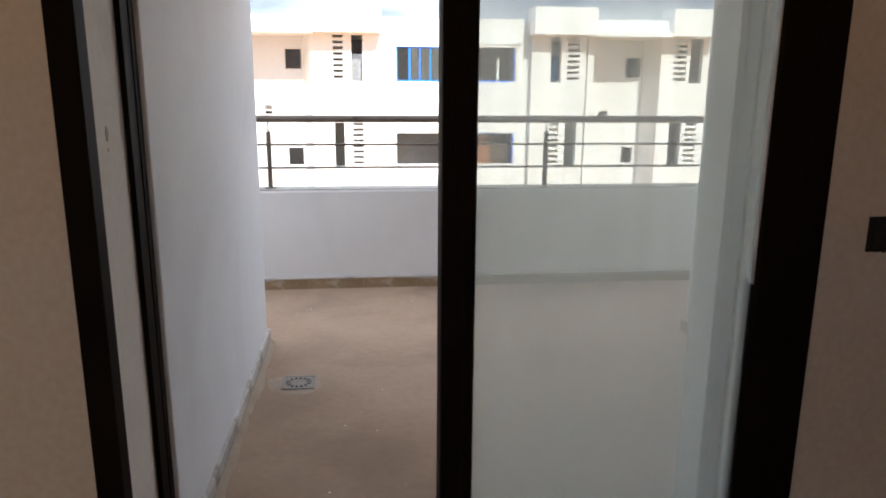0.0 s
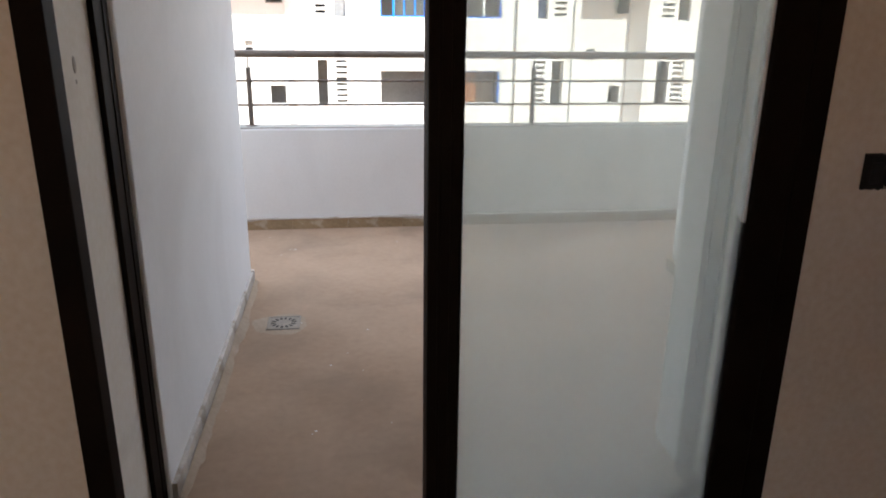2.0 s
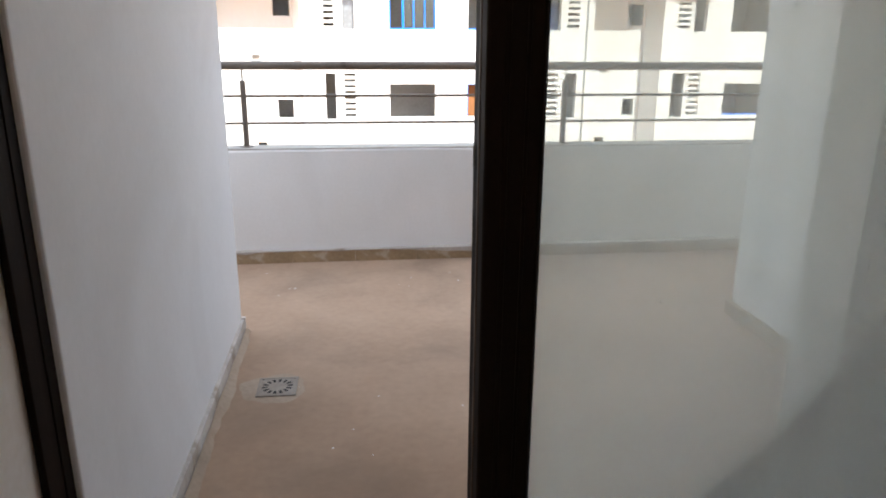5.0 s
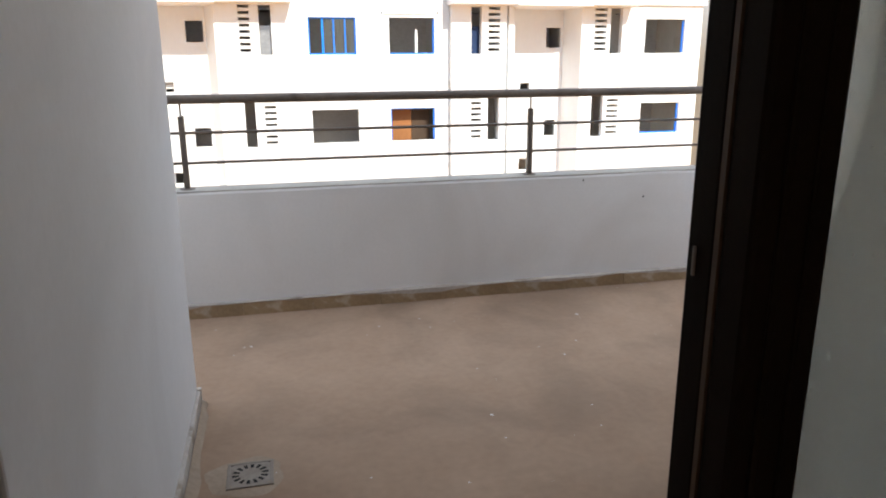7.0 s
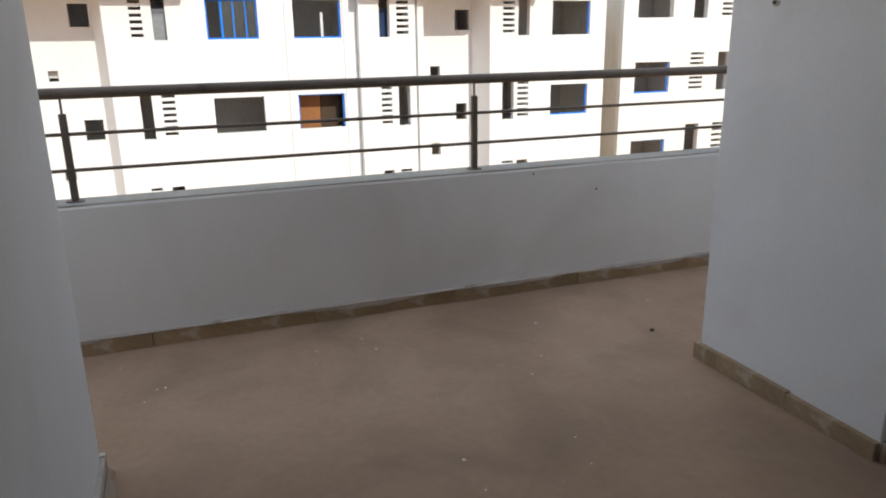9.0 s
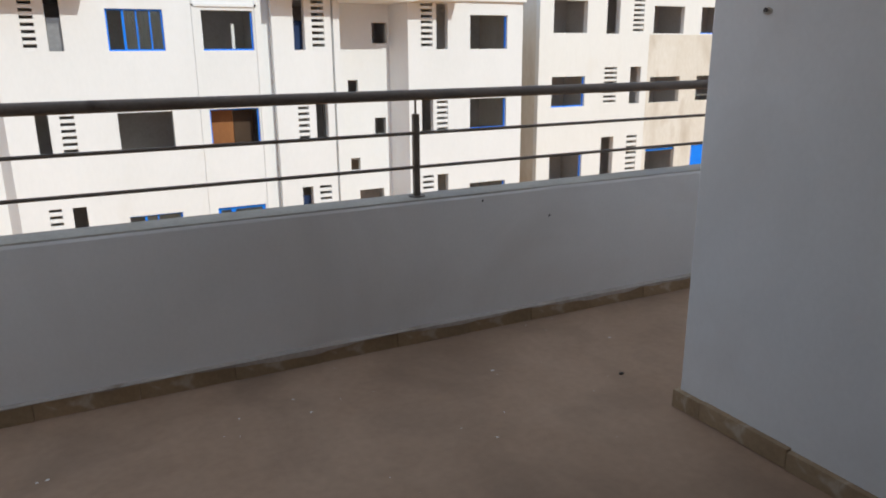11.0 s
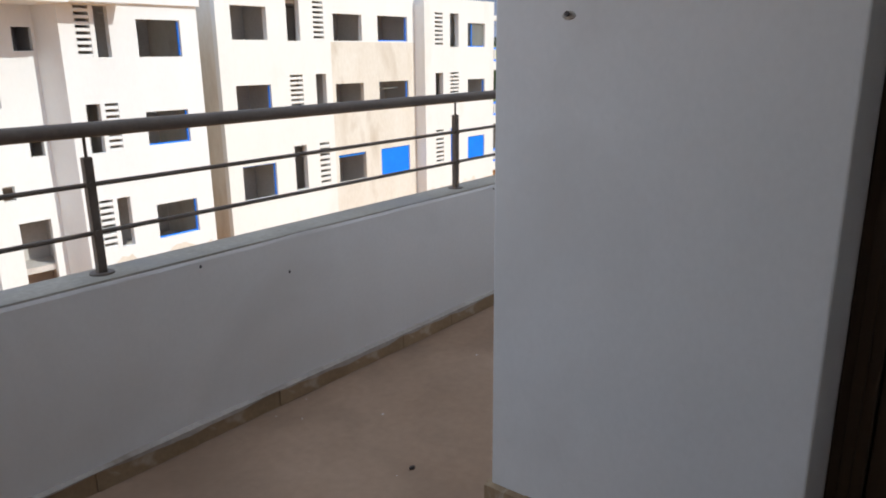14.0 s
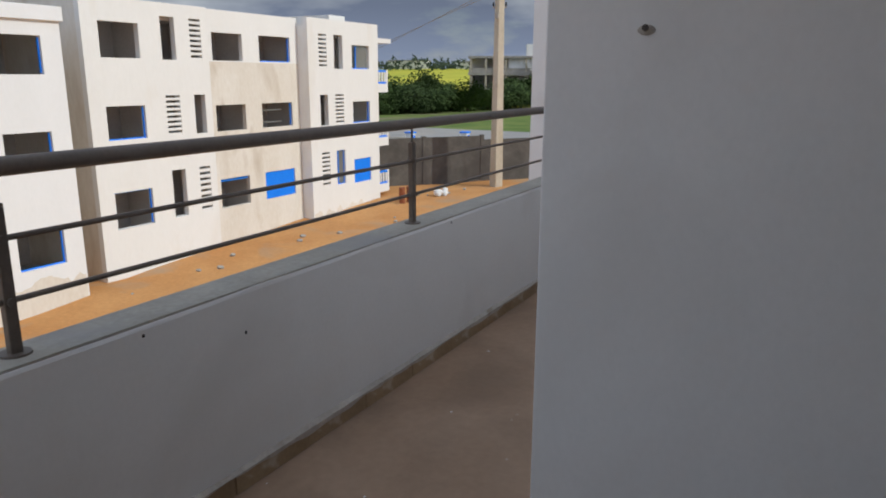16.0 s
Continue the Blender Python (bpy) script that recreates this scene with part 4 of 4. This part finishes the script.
for x, y in ((60.0, 34.5), (63.0, 30.2)):
    pier = holder("gate_pillar", "white gate pillar with blue trim by the road", "pillar", "road gate pillars", at=(x, y, GROUND + 0.1))
    boxpart("shaft", (-0.35, 0.35, -0.35, 0.35, 0, 1.3, 0.03), SACK, pier)
    boxpart("trim", (-0.2, 0.2, -0.4, -0.35, 0.3, 1.1), BLUE, pier)
    boxpart("trim", (-0.42, 0.42, -0.42, 0.42, 1.3, 1.42), BLUE, pier)
for k in range(7):
    fence = boxpart("fence_rail", (58.6, 58.68, 18 + 3.0 * k, 20.9 + 3.0 * k, GROUND + 1.0, GROUND + 1.1), POLE)
    tagged(fence, "pale concrete roadside fence rail", "fence", "roadside fence")
    boxpart("fence_post", (-0.06 + 58.64, 58.7, 18 + 3.0 * k, 18.12 + 3.0 * k, GROUND + 0.15, GROUND + 1.3), POLE, fence)

# power pole
pole = holder("utility_pole", "beige concrete power pole with crossarms and insulators", "utility pole", at=(41.4, 16.9, GROUND))
bm = bmesh.new()
bmesh.ops.create_cone(bm, cap_ends=True, segments=4, radius1=0.40, radius2=0.26, depth=12.8, matrix=pose(0, 0, 6.4, 0, 0, 20))
part("shaft", bm, POLE, pole)
for z, w in ((11.75, 1.5), (11.45, 0.9), (10.6, 0.4)):
    bm = bmesh.new()
    box(bm, -w, w, -0.05, 0.05, z, z + 0.1)
    arm = part("crossarm", bm, CONCRETE, pole)
    arm.rotation_euler = (0, 0, radians(-60))
    for q in (-0.92, -0.45, 0.45, 0.92):
        part("insulator", tube(bmesh.new(), (w * q, 0, z + 0.1), (w * q, 0, z + 0.32), 0.06, 0.04, seg=8), DARK, arm)
boxpart("transformer_box", (-0.42, -0.22, -0.1, 0.1, 10.0, 10.3), CONCRETE, pole)
for k, (tx, ty, tz) in enumerate(((120, 95, 4.2), (118, 99, 3.6), (60, -40, 6.2), (57, -42, 5.8))):
    a = Vector((41.4, 16.9, 6.6 - 0.25 * (k % 2)))
    b = Vector((tx, ty, tz))
    mid = (a + b) / 2 - Vector((0, 0, 1.6))
    w = wire([a, mid, b], 0.02, CONCRETE, None)
    w.name = "power_line"
    tagged(w, "thin sagging power line from the pole", "cable", "power lines")


# trees
def foliage(seed, radius, height, clumps, leaves, size):
    rng = random.Random(seed)
    verts, faces = [], []
    centres = []
    for _ in range(clumps):
        a, q = rng.uniform(0, 6.283), math.sqrt(rng.random())
        z = rng.uniform(0.12, 1.0)
        w = radius * (1.05 - 0.55 * z) * q
        centres.append((w * math.cos(a), w * math.sin(a), height * z, rng.uniform(0.28, 0.5) * radius))
    for cx, cy, cz, r in centres:
        for _ in range(leaves):
            d = Vector((rng.gauss(0, 1), rng.gauss(0, 1), rng.gauss(0, 0.8))).normalized() * r * rng.uniform(0.55, 1.05)
            p = Vector((cx, cy, cz)) + d
            u = Vector((rng.gauss(0, 1), rng.gauss(0, 1), rng.gauss(0, 1))).normalized()
            v = u.orthogonal().normalized()
            s = size * rng.uniform(0.6, 1.3)
            k = len(verts)
            verts += [p - u * s, p + v * s * 0.6, p + u * s, p - v * s * 0.6]
            faces.append((k, k + 1, k + 2, k + 3))
    me = bpy.data.meshes.new("crown")
    me.from_pydata([tuple(v) for v in verts], [], faces)
    return me


def tree(seed, at, radius, height):
    t = holder("tree", "dark green bushy roadside tree with a short trunk", "tree", "roadside trees", at=at)
    bm = bmesh.new()
    tube(bm, (0, 0, -0.2), (0.1, 0.05, height * 0.45), 0.22, 0.12, 10)
    for k in range(5):
        a = 1.256 * k
        tube(bm, (0.07, 0.03, height * (0.22 + 0.03 * k)), (radius * 0.55 * math.cos(a), radius * 0.55 * math.sin(a), height * (0.5 + 0.06 * k)), 0.09, 0.03, 7)
    part("trunk", bm, BARK, t)
    me = foliage(seed, radius, height * 0.82, 46, 120, 0.2)
    me.materials.append(LEAF)
    c = new("crown", me)
    c.parent, c.location = t, (0, 0, height * 0.16)
    return t


kinds = [tree(11, (103, 66.5, far_z(103)), 3.2, 3.5), tree(12, (106.5, 62.5, far_z(106.5)), 3.5, 3.9), tree(13, (110, 59.0, far_z(110)), 3.0, 3.3)]
rng = random.Random(5)
for k in range(26):
    u = k / 25
    x, y = 99 + 42 * u + rng.uniform(-1.5, 1.5), 74 - 42 * u + rng.uniform(-1.5, 1.5)
    if k % 2:
        x, y = x + 6, y + 5
    s = rng.uniform(0.8, 1.2)
    copy_thing(kinds[k % 3], pose(x, y, far_z(x), 0, 0, rng.uniform(0, 360)) @ Matrix.Diagonal((s, s, s * rng.uniform(0.85, 1.15), 1)))
# far hedgerows
verts, faces = [], []
for _ in range(5200):
    u = rng.random()
    base = 430 + 260 * rng.random()
    a = radians(18 + 34 * u)
    crown = 5.5 + 3.5 * noise.noise((u * 46, 2.0, 0)) + 2.5 * noise.noise((u * 130, 7.0, 0))
    p = Vector((base * math.cos(a), base * math.sin(a), far_z(430) + rng.uniform(-0.5, max(2.0, crown))))
    d = Vector((rng.gauss(0, 1), rng.gauss(0, 1), rng.gauss(0, 1))).normalized()
    v = d.orthogonal().normalized()
    s = rng.uniform(0.7, 1.6)
    k = len(verts)
    verts += [p - d * s, p + v * s, p + d * s, p - v * s]
    faces.append((k, k + 1, k + 2, k + 3))
me = bpy.data.meshes.new("far_woods")
me.from_pydata([tuple(v) for v in verts], [], faces)
me.materials.append(FARLEAF)
tagged(new("far_woods", me), "distant dark hedgerow trees along the horizon", "woods", kind="stuff")
for x, y, w in ((430, 262, 30), (470, 240, 14), (455, 274, 9)):
    b = holder("farm_building", "low pale distant farm building", "building", "distant farm buildings", at=(x, y, far_z(x)))
    boxpart("wall", (-3, 3, -w / 2, w / 2, 0.2, 5.2), CREAM, b)
    boxpart("roof", (-3.4, 3.4, -w / 2 - 0.4, w / 2 + 0.4, 5.2, 5.8), CONCRETE, b)

# unfinished house across the road
villa = holder("unfinished_house", "grey concrete two-storey house frame without windows", "building", at=(139.5, 60.3, far_z(139.5)))
villa.rotation_euler = (0, 0, radians(25))
for z in (2.2, 5.3, 8.6):
    boxpart("slab", (-4, 5, -8.5, 7.5, z, z + (0.6 if z == 5.3 else 0.45)), CONCRETE, villa)
for y in (-8, -4, 0, 4, 7):
    for x in (-3.7, 4.5):
        boxpart("column", (x - 0.2, x + 0.2, y - 0.2, y + 0.2, -0.3, 8.6), POLE, villa)
boxpart("wall", (-3.2, -3.0, -8, -0.5, 5.9, 8.6), CREAM, villa)
boxpart("wall", (-3.9, -3.7, -8.4, 7.4, 5.9, 6.7), CONCRETE, villa)
boxpart("wall", (-3.0, 4.4, 6.6, 6.8, -0.3, 5.3), CONCRETE, villa)
boxpart("wall", (3.9, 4.1, -8, 7, -0.3, 8.6), INNER, villa)
boxpart("roof_hut", (-2, 3, -8.5, -4.2, 9.05, 11.4), CREAM, villa)
boxpart("roof_hut_window", (-2.02, -1.98, -7.4, -6.5, 9.7, 10.7), DARK, villa)
bm = bmesh.new()
for k in range(6):
    box(bm, -4.6, -3.9, -6.2 + 0.35 * k, -5.8 + 0.35 * k, 4.6 + 0.55 * k, 4.9 + 0.55 * k)
part("stair", bm, SACK, villa, "white outside stair")

# clutter on the site
for x, y, s in ((33.6, 18.9, 0.17), (34.1, 18.7, 0.2)):
    d = holder("drum", "rusty red-brown drum on the clay", "drum", "rusty drums", at=(x, y, GROUND))
    part("body", tube(bmesh.new(), (0, 0, -0.05), (0, 0, 0.75), s, seg=18), POT, d)
    part("rim", tube(bmesh.new(), (0, 0, 0.75), (0, 0, 0.8), s * 1.06, seg=18), POT, d)
for x, y, s in ((36.4, 18.2, 0.3), (36.8, 18.0, 0.22), (37.9, 18.6, 0.2)):
    bm = bmesh.new()
    bmesh.ops.create_icosphere(bm, subdivisions=3, radius=s, matrix=Matrix.Diagonal((1.2, 0.8, 0.8, 1)))
    for v in bm.verts:
        v.co += Vector((1, 1, 1)) * 0.09 * noise.noise(v.co * 4)
    o = part("cement_sack", bm, SACK, smooth=True)
    o.location = (x, y, GROUND + s * 0.6)
    tagged(o, "crumpled white cement sack on the clay", "sack", "cement sacks")
for k in range(22):
    s = rng.choice((0.05, 0.07, 0.09, 0.13)) * rng.uniform(0.8, 1.3)
    if k == 0:
        bm = bmesh.new()
        bmesh.ops.create_icosphere(bm, subdivisions=2, radius=1.0)
        for v in bm.verts:
            v.co *= 1 + 0.3 * noise.noise(v.co * 1.6)
        stone = part("rubble_stone", bm, CONCRETE)
        tagged(stone, "pale broken rubble stone on the clay", "stone", "rubble stones")
    else:
        stone = new("rubble_stone", stone.data)
        tagged(stone, "pale broken rubble stone on the clay", "stone", "rubble stones")
    sx = rng.uniform(14, 40)
    stone.matrix_basis = pose(sx, rng.uniform(15.0, 20.4), ground_z(sx) + s * 0.3, 0, 0, rng.uniform(0, 360)) @ Matrix.Diagonal((s * 1.3, s, s * 0.7, 1))

# mortar squeezed along the skirting
bm = bmesh.new()
k = 240
prev = None
for i in range(k + 1):
    x = -2.0 + 10.8 * i / k
    w = max(0.0, 0.012 + 0.022 * noise.noise((x * 2.3, 0.4, 6)) + 0.012 * noise.noise((x * 9, 1.4, 6)))
    col = [bm.verts.new((x, -0.0262, 0.079 - w)), bm.verts.new((x, -0.0265, 0.080)), bm.verts.new((x, -0.001, 0.082 + 0.3 * w))]
    if prev:
        bm.faces.new((prev[0], col[0], col[1], prev[1]))
        bm.faces.new((prev[1], col[1], col[2], prev[2]))
    prev = col
tagged(part("mortar_smear", bm, TILE_PALE), "pale mortar smeared along the top of the skirting", "mortar", kind="stuff")

# mortar fillet at the foot of the side wall
bm = bmesh.new()
prev = None
for i in range(101):
    y = -3.14 + (YL + 3.14) * i / 100
    w = 0.028 + 0.02 * noise.noise((y * 3.1, 2.0, 1)) + 0.012 * noise.noise((y * 14, 5.0, 1))
    h = 0.028 + 0.016 * noise.noise((y * 4.0, 8.0, 3))
    col = [bm.verts.new((XL + 0.020, y, h)), bm.verts.new((XL + 0.034, y, h * 0.55)), bm.verts.new((XL + 0.02 + w, y, 0.001))]
    if prev:
        bm.faces.new((prev[0], col[0], col[1], prev[1]))
        bm.faces.new((prev[1], col[1], col[2], prev[2]))
    prev = col
tagged(part("mortar_fillet", bm, FILLET, smooth=True), "pale cracked mortar fillet between wall foot and floor", "mortar", kind="stuff")
